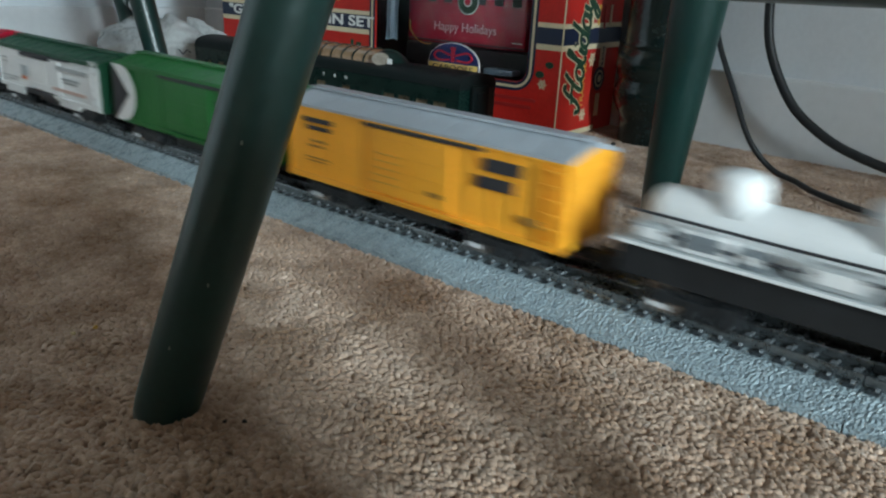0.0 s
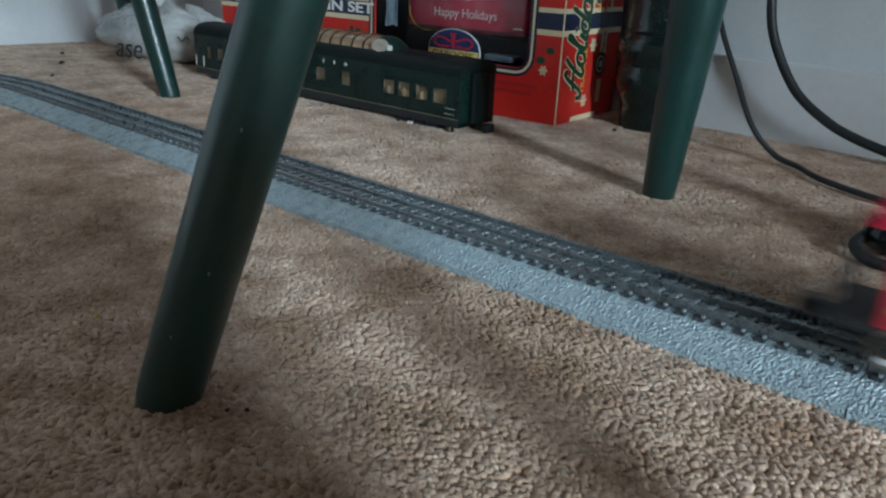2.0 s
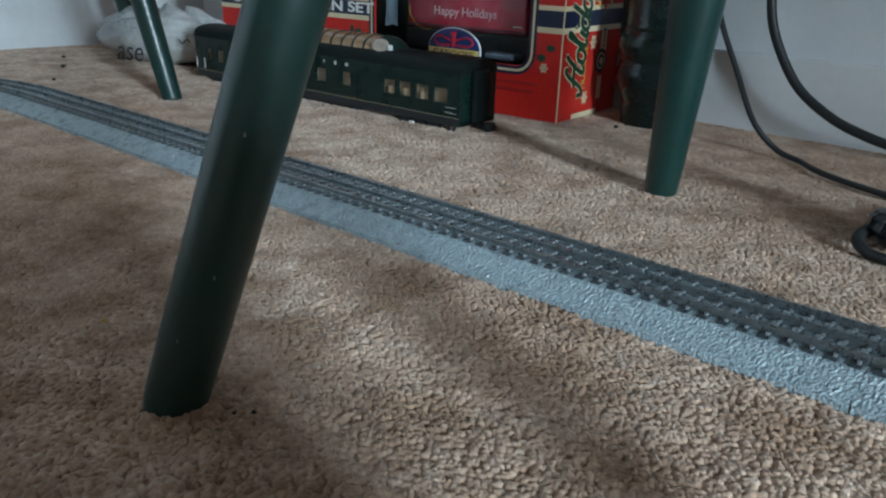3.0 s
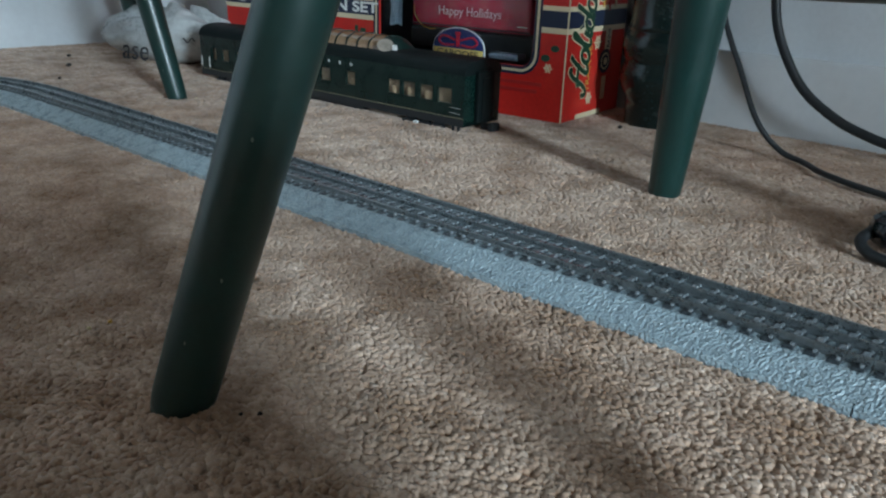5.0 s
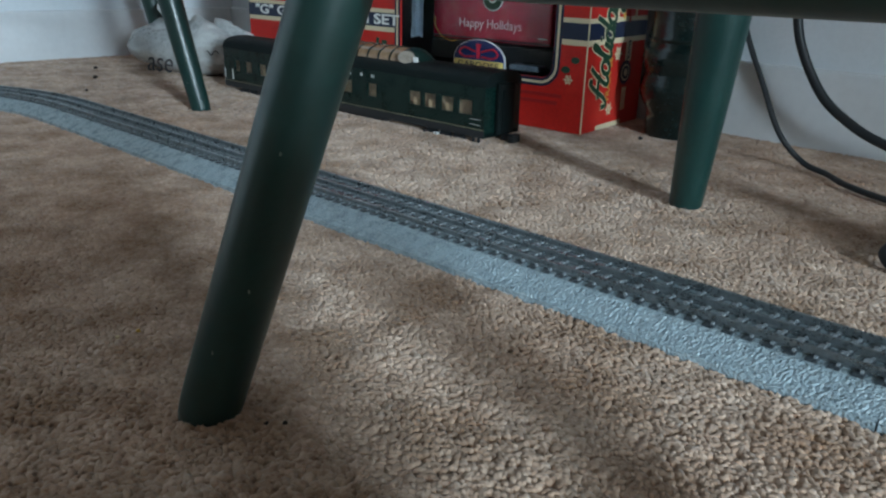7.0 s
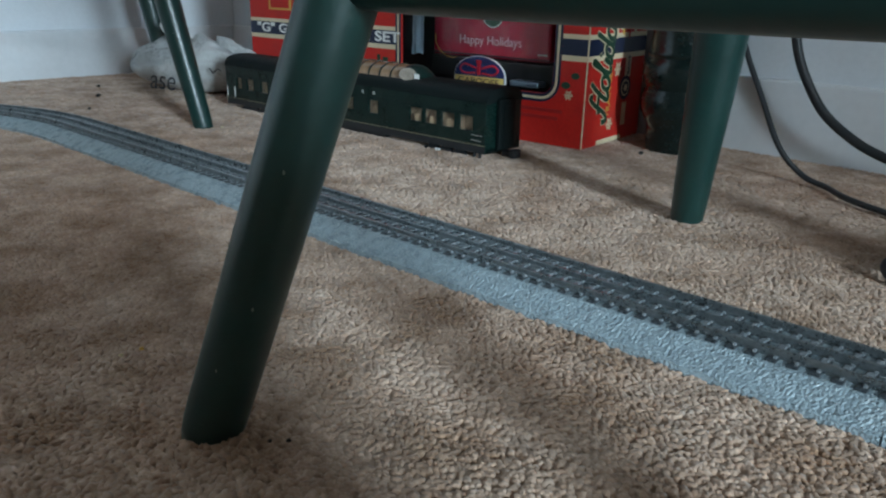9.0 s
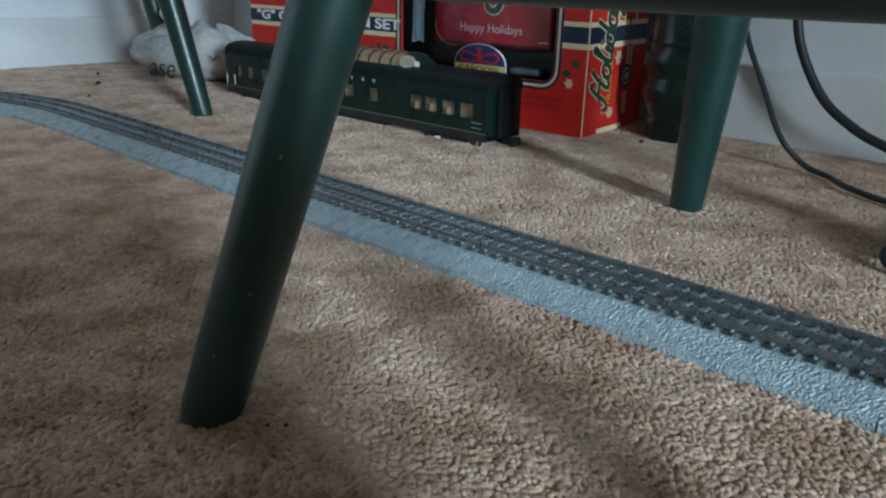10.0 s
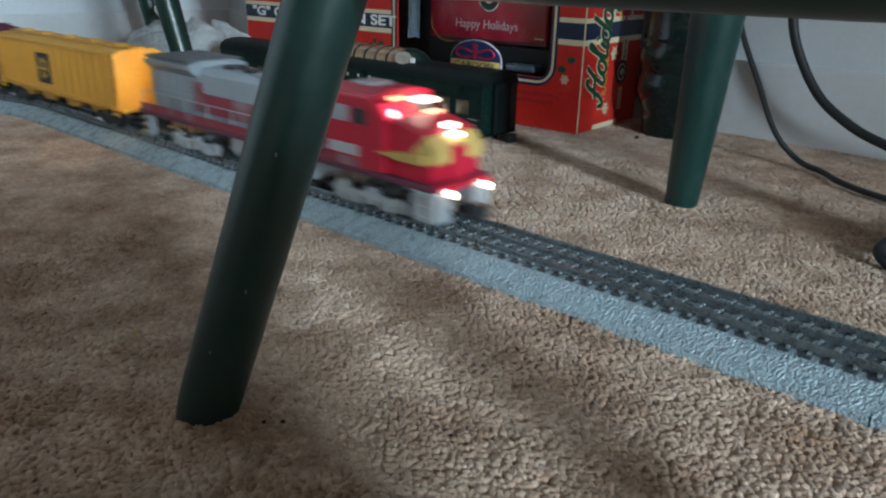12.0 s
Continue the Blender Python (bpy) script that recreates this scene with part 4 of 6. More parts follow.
def hopper():
    car = thing("hopper_car", "golden yellow ribbed model hopper car with a dark emblem", "toy train car", group="cars of the model train")
    hl, hw, bot, top = 0.150, 0.0268, 0.0385, 0.0945
    body = part("body", prism([(-hw, bot), (hw, bot), (hw, top), (0.02, top + 0.0045), (-0.02, top + 0.0045), (-hw, top)], -hl, hl, "x"), YELLOW_B, car)
    bm = bmesh.new()
    for i in range(17):
        x = -hl + 0.002 + i * (2 * hl - 0.004) / 16
        for sy in (-1, 1):
            box(bm, x - 0.0008, x + 0.0008, *sorted((sy * hw, sy * (hw + 0.0012))), bot + 0.001, top)
    for sy in (-1, 1):
        box(bm, -hl, hl, *sorted((sy * (hw - 0.001), sy * (hw + 0.002))), top - 0.002, top + 0.001)
        box(bm, -hl, hl, *sorted((sy * (hw - 0.001), sy * (hw + 0.002))), bot - 0.002, bot + 0.002)
    part("side_ribs", bm, YELLOW_B, body)
    for x in (-0.092, -0.031, 0.031, 0.092):
        part("hopper_bay", prism([(x - 0.028, bot), (x - 0.010, 0.0265), (x + 0.010, 0.0265), (x + 0.028, bot)], -0.022, 0.022, "y"), YELLOW_B, car)
    part("roof_walk", boxm(-hl, hl, -0.008, 0.008, top + 0.005, top + 0.0065), YELLOW_B, car)
    for i in range(5):
        x = -0.12 + 0.06 * i
        part("roof_hatch", disc(x, -0.0, 0.0075, top + 0.004, top + 0.0085, 16), YELLOW_B, car)
    y = -hw - 0.0013
    m = Matrix(((1, 0, 0, 0), (0, 0, 1, 0), (0, 1, 0, 0), (0, 0, 0, 1)))
    part("emblem", boxm(-0.036, -0.004, y - 0.0006, y, 0.0480, 0.0830), INK, car, "dark square emblem")
    hub = disc(0, 0, 0.0088, -0.0006, 0.0002, 24)
    bmesh.ops.transform(hub, matrix=Matrix.Translation((-0.020, y - 0.0014, 0.0655)) @ m, verts=hub.verts)
    part("emblem_centre", hub, INK, car)
    ring = disc(0, 0, 0.0112, -0.0004, 0.0004, 24)
    bmesh.ops.transform(ring, matrix=Matrix.Translation((-0.020, y - 0.0009, 0.0655)) @ m, verts=ring.verts)
    part("emblem_ring", ring, GOLD_INK, car)
    part("emblem_cross", box(boxm(-0.0212, -0.0188, y - 0.0024, y - 0.0017, 0.0535, 0.0775), -0.0325, -0.0075, y - 0.0030, y - 0.0025, 0.0643, 0.0667), GOLD_INK, car)
    for sx in (-1, 1):
        bm = bmesh.new()
        xx = sx * (hl - 0.004)
        for k in range(7):
            z = bot - 0.006 + 0.0095 * k
            box(bm, xx - 0.006, xx + 0.006, -hw - 0.0034, -hw - 0.0022, z, z + 0.0012)
        for q in (-0.006, 0.006):
            box(bm, xx + q - 0.0006, xx + q + 0.0006, -hw - 0.0034, -hw - 0.0022, bot - 0.008, bot + 0.055)
        part("ladder", bm, YELLOW_B, car)
        part("end_platform", boxm(*sorted((sx * hl, sx * (hl + 0.007))), -hw, hw, bot - 0.004, bot, 0.0006), YELLOW_B, car)
        truck(car, sx * (hl - 0.034))
        coupler(car, sx * (hl + 0.006), sx)
    part("underframe", boxm(-hl, hl, -0.008, 0.008, 0.029, bot), BLACK_PL, car)
    return car


def maroon_car():
    car = boxcar("dull maroon model freight car", MAROON_PL, MAROON_PL, 0.25, 0.096)
    return car


def locomotive():
    """A red and silver diesel with a wide nose, lit headlamps, number boards and ditch lights."""
    loco = thing("locomotive", "red and silver model diesel locomotive with lit headlamps", "toy locomotive", group="cars of the model train")
    # sill runs from -0.22 to 0.205
    part("frame", boxm(-0.222, 0.184, -0.031, 0.031, 0.0445, 0.0495, 0.001), MAROON_PL, loco)
    bm = bmesh.new()
    for sy in (-1, 1):
        box(bm, -0.215, 0.112, *sorted((sy * 0.0300, sy * 0.0318)), 0.0500, 0.0585)
    part("walkway_sill", bm, WORN_RED, loco, "dull red side sill")
    # long hood
    hood = part("hood", prism([(-0.0215, 0.0495), (0.0215, 0.0495), (0.0215, 0.1045), (0.016, 0.1115), (-0.016, 0.1115), (-0.0215, 0.1045)], -0.205, 0.072, "x", 0.001), HOOD_GREY, loco, "silver ribbed hood")
    for i in range(17):
        x = -0.192 + i * 0.0155
        for sy in (-1, 1):
            part("hood_door", boxm(x, x + 0.0125, *sorted((sy * 0.0212, sy * 0.0222)), 0.060, 0.0775), HOOD_GREY, hood)
            if i % 4 != 3:
                part("hood_louvre", boxm(x + 0.001, x + 0.0115, *sorted((sy * 0.0212, sy * 0.0220)), 0.081, 0.100), HOOD_GREY, hood)
    bm = bmesh.new()
    for sy in (-1, 1):
        box(bm, -0.128, 0.074, *sorted((sy * 0.0222, sy * 0.0229)), 0.0605, 0.083)
        box(bm, -0.128, -0.112, *sorted((sy * 0.0222, sy * 0.0229)), 0.083, 0.095)
    part("red_hood_panel", bm, WORN_RED, hood, "dull red painted hood panel")
    part("radiator", prism([(-0.0300, 0.1075), (-0.0310, 0.1125), (-0.018, 0.117), (0.018, 0.117), (0.0310, 0.1125), (0.0300, 0.1075), (0.021, 0.098), (-0.021, 0.098)], -0.200, -0.118, "x", 0.0008), HOOD_GREY, hood, "flared grey radiator")
    part("radiator_grille", boxm(-0.199, -0.124, -0.0290, 0.0290, 0.1140, 0.1180), mat("dark_grille", (0.09, 0.10, 0.11), 0.5, var=0.3), hood)
    for x, rr in ((-0.09, 0.011), (-0.058, 0.011)):
        part("roof_fan", disc(x, 0, rr, 0.1110, 0.1140, 24), BLACK_PL, hood)
    part("dynamic_brake", boxm(-0.035, 0.03, -0.018, 0.018, 0.1105, 0.1150, 0.001), HOOD_GREY, hood)
    part("exhaust", boxm(0.04, 0.056, -0.006, 0.006, 0.111, 0.1160, 0.0008), BLACK_PL, hood)
    # cab, full width
    cab = part("cab", prism([(0.072, 0.0495), (0.137, 0.0495), (0.137, 0.094), (0.127, 0.1125), (0.122, 0.1155), (0.072, 0.1155)], -0.0312, 0.0312, "y", 0.0018), RED_PL, loco, "red crew cab")
    part("cab_roof", prism([(-0.0316, 0.1135), (-0.027, 0.1175), (-0.012, 0.1205), (0.012, 0.1205), (0.027, 0.1175), (0.0316, 0.1135)], 0.070, 0.126, "x", 0.0006), RED_PL, cab)
    part("air_conditioner", boxm(0.082, 0.104, -0.011, 0.011, 0.1190, 0.1235, 0.001), SILVER_PL, cab)
    for sy in (-1, 1):
        part("side_window", boxm(0.080, 0.100, *sorted((sy * 0.0308, sy * 0.0316)), 0.0905, 0.1055), mat("grey_window", (0.35, 0.37, 0.40), 0.15) if sy < 0 else INK, cab, "grey side window")
        part("side_window", boxm(0.105, 0.120, *sorted((sy * 0.0308, sy * 0.0316)), 0.0905, 0.1045), INK, cab)
    # windscreen: slanted panes
    sl = math.atan2(0.010, 0.0185)
    for y0, y1 in ((-0.027, -0.006), (0.006, 0.027)):
        wm = Matrix.Translation((0.1325, 0, 0.1030)) @ Matrix.Rotation(-sl, 4, "Y")
        part("windscreen", boxm(-0.0004, 0.0009, y0, y1, -0.0075, 0.0075, m=wm), HEAD_PINK if y0 < 0 else INK, cab, "windscreen glowing pink" if y0 < 0 else "dark windscreen")
    core = disc(0, 0, 0.0042, -0.0005, 0.0008, 18)
    bmesh.ops.transform(core, matrix=Matrix.Translation((0.1345, -0.0185, 0.1010)) @ Matrix.Rotation(radians(90) - sl, 4, "Y"), verts=core.verts)
    part("cab_lamp", core, PINK_CORE, cab, "pink cab lamp")
    part("number_board", boxm(0.1250, 0.1290, -0.016, 0.000, 0.1110, 0.1145, 0.0008), HEAD_WARM, cab, "lit number board")
    # nose
    nose = part("nose", prism([(0.136, 0.0475), (0.178, 0.0475), (0.180, 0.076), (0.170, 0.0930), (0.150, 0.0985), (0.136, 0.0995)], -0.0260, 0.0260, "y", 0.0035), RED_PL, loco, "red wide nose")
    part("nose_stripe", prism([(0.150, 0.0655), (0.1815, 0.0655), (0.1812, 0.0775), (0.1725, 0.0900), (0.162, 0.0765)], -0.0264, 0.0264, "y", 0.002), LOCO_YEL, nose, "yellow warbonnet stripe")
    part("yellow_sweep", prism([(0.128, 0.0692), (0.152, 0.0660), (0.175, 0.0660), (0.175, 0.0745), (0.152, 0.0728)], -0.0318, -0.0262, "y"), LOCO_YEL, nose)
    part("nose_door", boxm(0.1785, 0.1822, -0.008, 0.008, 0.050, 0.080, 0.0008), RED_PL, nose)
    for y in (-0.0036, 0.0036):
        for x, z in ((0.1715, 0.0955), (0.1765, 0.0885)):
            lamp = disc(0, 0, 0.0023, -0.001, 0.0022, 16)
            bmesh.ops.transform(lamp, matrix=Matrix.Translation((x, y, z)) @ Matrix.Rotation(radians(90), 4, "Y"), verts=lamp.verts)
            part("headlamp", lamp, HEAD, nose, "lit white headlamp")
    part("lamp_bar", boxm(0.1380, 0.1440, 0.008, 0.024, 0.0985, 0.1010, 0.0006), HEAD_WARM, cab, "glowing warm lamp bar")
    part("roof_headlamp", boxm(0.1285, 0.1400, 0.004, 0.022, 0.1085, 0.1120, 0.001), HEAD, cab, "lit lamp above the windscreen")
    # front: anti-climber, ditch lights, pilot
    part("anti_climber", boxm(0.178, 0.1885, -0.027, 0.027, 0.0440, 0.0490, 0.001), RED_PL, loco)
    for y in (-0.0185, 0.0185):
        lamp = disc(0, 0, 0.0028, -0.001, 0.003, 16)
        bmesh.ops.transform(lamp, matrix=Matrix.Translation((0.1900, y, 0.0430)) @ Matrix.Rotation(radians(90), 4, "Y"), verts=lamp.verts)
        part("ditch_lamp", lamp, HEAD, loco, "lit ditch lamp")
    part("pilot", prism([(-0.030, 0.0435), (-0.030, 0.0215), (-0.012, 0.0195), (-0.012, 0.0435)], 0.168, 0.186, "x", 0.001), SILVER_PL, loco, "silver snowplough pilot")
    part("pilot", prism([(0.030, 0.0435), (0.030, 0.0215), (0.012, 0.0195), (0.012, 0.0435)], 0.168, 0.186, "x", 0.001), SILVER_PL, loco, "silver snowplough pilot")
    for sx, x in ((1, 0.180), (-1, -0.2205)):
        for sy in (-1, 1):
            bm = boxm(*sorted((x - sx * 0.015, x - sx * 0.0138)), *sorted((sy * 0.022, sy * 0.031)), 0.0225, 0.0445)
            for k in range(3):
                z = 0.0245 + 0.0075 * k
                box(bm, *sorted((x - sx * 0.014, x)), *sorted((sy * 0.022, sy * 0.031)), z, z + 0.0012)
            part("step_well", bm, SILVER_PL, loco)
    rear = disc(0, 0, 0.0040, -0.0008, 0.0012, 16)
    bmesh.ops.transform(rear, matrix=Matrix.Translation((-0.2062, 0, 0.0990)) @ Matrix.Rotation(radians(-90), 4, "Y"), verts=rear.verts)
    part("rear_lamp", rear, glow("rear_lamp", (1.0, 0.72, 0.40), 260.0), loco, "lit warm rear headlamp")
    # handrails
    for sy in (-1, 1):
        part("handrail", tube([(-0.212, sy * 0.0305, 0.0735), (0.066, sy * 0.0305, 0.0735)], 0.0007, 6), SILVER_PL, loco)
        for i in range(8):
            x = -0.210 + i * 0.039
            part("stanchion", tube([(x, sy * 0.0305, 0.0585), (x, sy * 0.0305, 0.0735)], 0.0006, 6), SILVER_PL, loco)
    part("fuel_tank", prism([(-0.026, 0.0435), (-0.026, 0.030), (-0.020, 0.0235), (0.020, 0.0235), (0.026, 0.030), (0.026, 0.0435)], -0.066, 0.042, "x", 0.001), SILVER_PL, loco, "silver fuel tank")
    truck(loco, -0.130, True, 3, 0.034)
    truck(loco, 0.115, True, 3, 0.034)
    coupler(loco, 0.184, 1)
    coupler(loco, -0.222, -1)
    for o in loco.children_recursive:
        for v in o.data.vertices:
            if v.co.z > 0.0495:
                v.co.z = 0.0495 + (v.co.z - 0.0495) * 0.88
            if v.co.z > 0.036:
                v.co.z = 0.036 + (v.co.z - 0.036) * 0.91
    marks(loco, [(0.078, 0.112, 0.0575, 0.0655)], mat("silver_print", (0.45, 0.45, 0.46), 0.4), -0.0322, "silver lettering block")
    return loco


# ---- furniture ----
def chair(label, feet, leans, seat_centre, radii, bars, seat_turn):
    """A green wooden chair: four splayed tapering legs, a saddle seat, stretchers between the legs."""
    c = thing("chair", label, "chair", Matrix.Translation((seat_centre[0], seat_centre[1], 0)), group="green chairs at the table")
    o = Vector((seat_centre[0], seat_centre[1], 0))
    axes = []
    for (fx, fy), (lx, ly), (r0, k) in zip(feet, leans, radii):
        f = Vector((fx, fy, 0.0)) - o
        axes.append((f, Vector((lx, ly, 1.0))))
        zs = [-0.006, 0.0, 0.004, 0.03, 0.10, 0.18, 0.28, 0.36, 0.42]
        rs = [r0 * 0.93, r0 * 0.97, r0, r0 + k * 0.03, r0 + k * 0.10, r0 + k * 0.18, r0 + k * 0.24, r0 + k * 0.2, r0]
        part("leg", tube([f + Vector((lx * z, ly * z, z)) for z in zs], rs, 32), GREEN_WOOD, c, "round tapering green leg", smooth=True)
    for (f, lean), z, side in zip((axes[0], axes[0], axes[0], axes[1]), (0.064, 0.121, 0.036, 0.10), (0.30, 0.05, -0.25, 0.2)):
        chip = bmesh.new()
        bmesh.ops.create_icosphere(chip, subdivisions=1, radius=0.0006)
        at = f + lean * z + Vector((side, -1, 0)).normalized() * (radii[0][0] + radii[0][1] * z)
        bmesh.ops.transform(chip, matrix=Matrix.Translation(at) @ Matrix.Diagonal((1.0, 0.35, 1.8, 1)), verts=chip.verts)
        part("paint_chip", chip, CHIP, c, "pale chip in the green paint")
    seat = []
    for i in range(40):
        a = math.tau * i / 40
        q = 0.225 / (abs(math.cos(a)) ** 3.2 + abs(math.sin(a)) ** 3.2) ** (1 / 3.2)
        x, y = q * math.cos(a), q * math.sin(a) * 0.98
        seat.append((x * math.cos(seat_turn) - y * math.sin(seat_turn), x * math.sin(seat_turn) + y * math.cos(seat_turn)))
    part("seat", prism(seat, 0.412, 0.445, "z", 0.006), GREEN_WOOD, c, "green wooden seat")
    for i, j, z, r in bars:
        p, q = axes[i][0] + axes[i][1] * z[0], axes[j][0] + axes[j][1] * z[1]
        pts = [p.lerp(q, t) for t in (0, 0.1, 0.3, 0.5, 0.7, 0.9, 1)]
        part("stretcher", tube(pts, [r * s for s in (0.8, 0.92, 1.0, 1.03, 1.0, 0.92, 0.8)], 24), GREEN_WOOD, c, smooth=True)
    return c


def chairs():
    # chair over the near track
    chair("dark green wooden chair standing over the track", [(-0.111, 0.285), (0.193, 0.628), (0.196, 0.0097), (0.462, 0.312)],
          [(0.330, 0.033), (0.005, -0.162), (0.100, 0.170), (-0.20, -0.02)], (0.20, 0.315),
          [(0.0138, 0.008), (0.0139, 0.040), (0.0138, 0.01), (0.0138, 0.01)], [(0, 2, (0.1906, 0.1953), 0.0125), (1, 3, (0.235, 0.235), 0.0125)], TA)
    # chair in the corner by the bag
    chair("dark green wooden chair in the corner beside a plastic bag", [(-0.350, 1.000), (-0.548, 1.42), (-0.75, 0.83), (-0.95, 1.25)],
          [(-0.225, 0.060), (-0.16, -0.05), (0.16, 0.12), (0.2, -0.1)], (-0.645, 1.125),
          [(0.0126, 0.021), (0.0150, 0.021), (0.0126, 0.02), (0.0126, 0.02)], [(0, 2, (0.23, 0.23), 0.011), (1, 3, (0.23, 0.23), 0.011)], radians(-66))


def table():
    """A table against the wall with turned dark green legs."""
    c = Vector((0.262, 0.930, 0.0))
    t = thing("table", "wooden table with turned dark green legs against the wall", "table", Matrix.Translation(c) @ Matrix.Rotation(WA, 4, "Z"))
    prof = [(0.034, -0.004), (0.0372, 0.0), (0.0378, 0.026), (0.0392, 0.0325), (0.0430, 0.038), (0.0475, 0.047), (0.0488, 0.056), (0.0478, 0.065), (0.0448, 0.0725),
            (0.0446, 0.0755), (0.0470, 0.080), (0.0492, 0.090), (0.0486, 0.099), (0.0458, 0.1065), (0.0428, 0.1090), (0.0424, 0.1105), (0.0446, 0.1120), (0.0446, 0.1155),
            (0.0424, 0.118), (0.0412, 0.135), (0.0408, 0.20), (0.041, 0.30), (0.043, 0.42), (0.040, 0.52), (0.032, 0.58), (0.042, 0.60), (0.042, 0.70)]
    for a, b in ((0, 0), (0.62, 0), (0, 1.15), (0.62, 1.15)):
        bm = lathe(prof, 44)
        bmesh.ops.translate(bm, vec=(a, -b, 0), verts=bm.verts)
        part("leg", bm, POST_WOOD, t, "turned dark green leg", smooth=True)
    part("tabletop", boxm(-0.10, 0.70, -1.24, 0.06, 0.725, 0.755, 0.006), TABLE_WOOD, t, "brown wooden top")
    for a0, a1, y0, y1 in ((0.03, 0.59, -0.012, 0.012), (0.03, 0.59, -1.162, -1.138), (-0.012, 0.012, -1.12, -0.03), (0.608, 0.632, -1.12, -0.03)):
        part("apron", boxm(a0, a1, y0, y1, 0.640, 0.7245, 0.003), POST_WOOD, t)
    return t


def coach():
    """A long dark green passenger car with a glazed dome, sunk a little into the carpet."""
    ca = radians(-40.4)
    car = thing("passenger_car", "dark green model passenger car with glazed dome on the carpet", "toy train car",
                Matrix.Translation((0.0250, 0.8450, -0.0045)) @ Matrix.Rotation(ca, 4, "Z"))
    L0, L1, W = -0.520, -0.002, 0.066          # x from the far end to the near end; the near side is y = 0
    out = [(0.0, 0.010), (0.0, 0.066)] + [(W / 2 - W / 2 * math.copysign(abs(math.cos(a)) ** 0.75, math.cos(a)), 0.0665 + 0.0162 * math.sin(a) ** 0.8) for a in [math.pi * k / 20 for k in range(1, 20)]] + [(W, 0.066), (W, 0.010)]
    # side wall built round its windows
    z0, z1 = 0.0335, 0.0500
    holes = [(-0.1215, -0.1010), (-0.0965, -0.0765), (-0.0690, -0.0485), (-0.0415, -0.0200), (-0.244, -0.224), (-0.195, -0.178), (-0.288, -0.268),
             (-0.335, -0.315), (-0.380, -0.360), (-0.430, -0.412), (-0.465, -0.447), (-0.492, -0.478)]
    holes.sort()
    side = boxm(L0, L1, 0.0, 0.003, 0.009, z0)
    box(side, L0, L1, 0.0, 0.003, z1, 0.066)
    x = L0
    for h0, h1 in holes:
        box(side, x, h0, 0.0, 0.003, z0, z1)
        x = h1
    box(side, x, L1, 0.0, 0.003, z0, z1)
    part("side_wall", side, CAR_GREEN, car)
    part("side_wall", boxm(L0, L1, W - 0.003, W, 0.009, 0.066), CAR_GREEN, car)
    for x0, x1 in ((L0, L0 + 0.003), (L1 - 0.003, L1)):
        part("end_wall", boxm(x0, x1, 0.003, W - 0.003, 0.009, 0.070), CAR_GREEN, car)
    part("vestibule", boxm(L1, L1 + 0.006, 0.018, W - 0.018, 0.012, 0.070, 0.002), CAR_ROOF, car, "black end diaphragm")
    part("end_door", boxm(L1 + 0.006, L1 + 0.0068, 0.025, W - 0.025, 0.014, 0.062), CAR_ROOF, car)
    part("roof", prism([(0, 0.066), (-0.0008, 0.0668)] + out[2:-2] + [(W + 0.0008, 0.0668), (W, 0.066)], L0 - 0.001, L1 + 0.001, "x"), CAR_ROOF, car, "black curved roof")
    part("floor_pan", boxm(L0, L1, 0.003, W - 0.003, 0.009, 0.014), CAR_ROOF, car)
    part("interior", boxm(L0 + 0.004, L1 - 0.004, 0.0075, 0.010, 0.014, 0.064), LIT_WIN, car, "cream coach interior seen through the windows")
    for i, (h0, h1) in enumerate(holes):
        w = part("window", boxm(h0, h1, 0.0012, 0.0018, z0, z1), CLEAR, car, "clear coach window")
        w.visible_shadow = False
        fr = bmesh.new()
        for a, b, c, d in ((h0 - 0.0007, h1 + 0.0007, z0 - 0.0009, z0), (h0 - 0.0007, h1 + 0.0007, z1, z1 + 0.0009), (h0 - 0.0007, h0, z0, z1), (h1, h1 + 0.0007, z0, z1)):
            box(fr, a, b, -0.0006, 0.0008, c, d)
        part("window_frame", fr, CAR_GREEN, w)
        if i % 5 != 1:
            part("seat", boxm(h0 + 0.006, h1 - 0.002, 0.0030, 0.0068, 0.020, z0 + 0.0085, 0.001), mat("pale_seat", (0.40, 0.28, 0.17), 0.6, var=0.3, scale=150), car)
    part("trim_line", boxm(L0, L1, -0.0005, 0.0, 0.0182, 0.0187), mat("pale_gold_line", (0.30, 0.26, 0.16), 0.5), car, "thin pale gold line")
    part("skirt", boxm(L0, L1, -0.0004, 0.0, 0.009, 0.0175), BLACK_PL, car, "black underframe skirt")
    part("trim_line", boxm(L0, L1, -0.0005, 0.0, 0.0535, 0.0539), CAR_ROOF, car)
    for x0 in (-0.5175, -0.4975):
        part("grab_iron", boxm(x0, x0 + 0.0018, -0.0012, -0.0006, 0.021, 0.036), WHITE_INK, car, "white grab iron")
    for z in (0.0240, 0.0300):
        part("grab_iron", tube([(-0.0215, -0.0016, z), (-0.006, -0.0016, z - 0.0005)], 0.0004, 6), STEEL, car)
    M = Matrix.Rotation(radians(90), 4, "X")
    for i, ch in enumerate("ERN"):
        lettering("letter", ch, 0.0058, Matrix.Translation((-0.2265 + 0.0207 * i, -0.0004, 0.0590)) @ M, WHITE_INK, car, label="small pale letter")
    # vista dome: curved glass between black ribs over cream seats
    d0, d1 = -0.286, -0.130
    arc = [(0.033 + 0.0225 * math.cos(a), 0.080 + 0.0155 * math.sin(a)) for a in [math.pi * k / 14 for k in range(15)]]
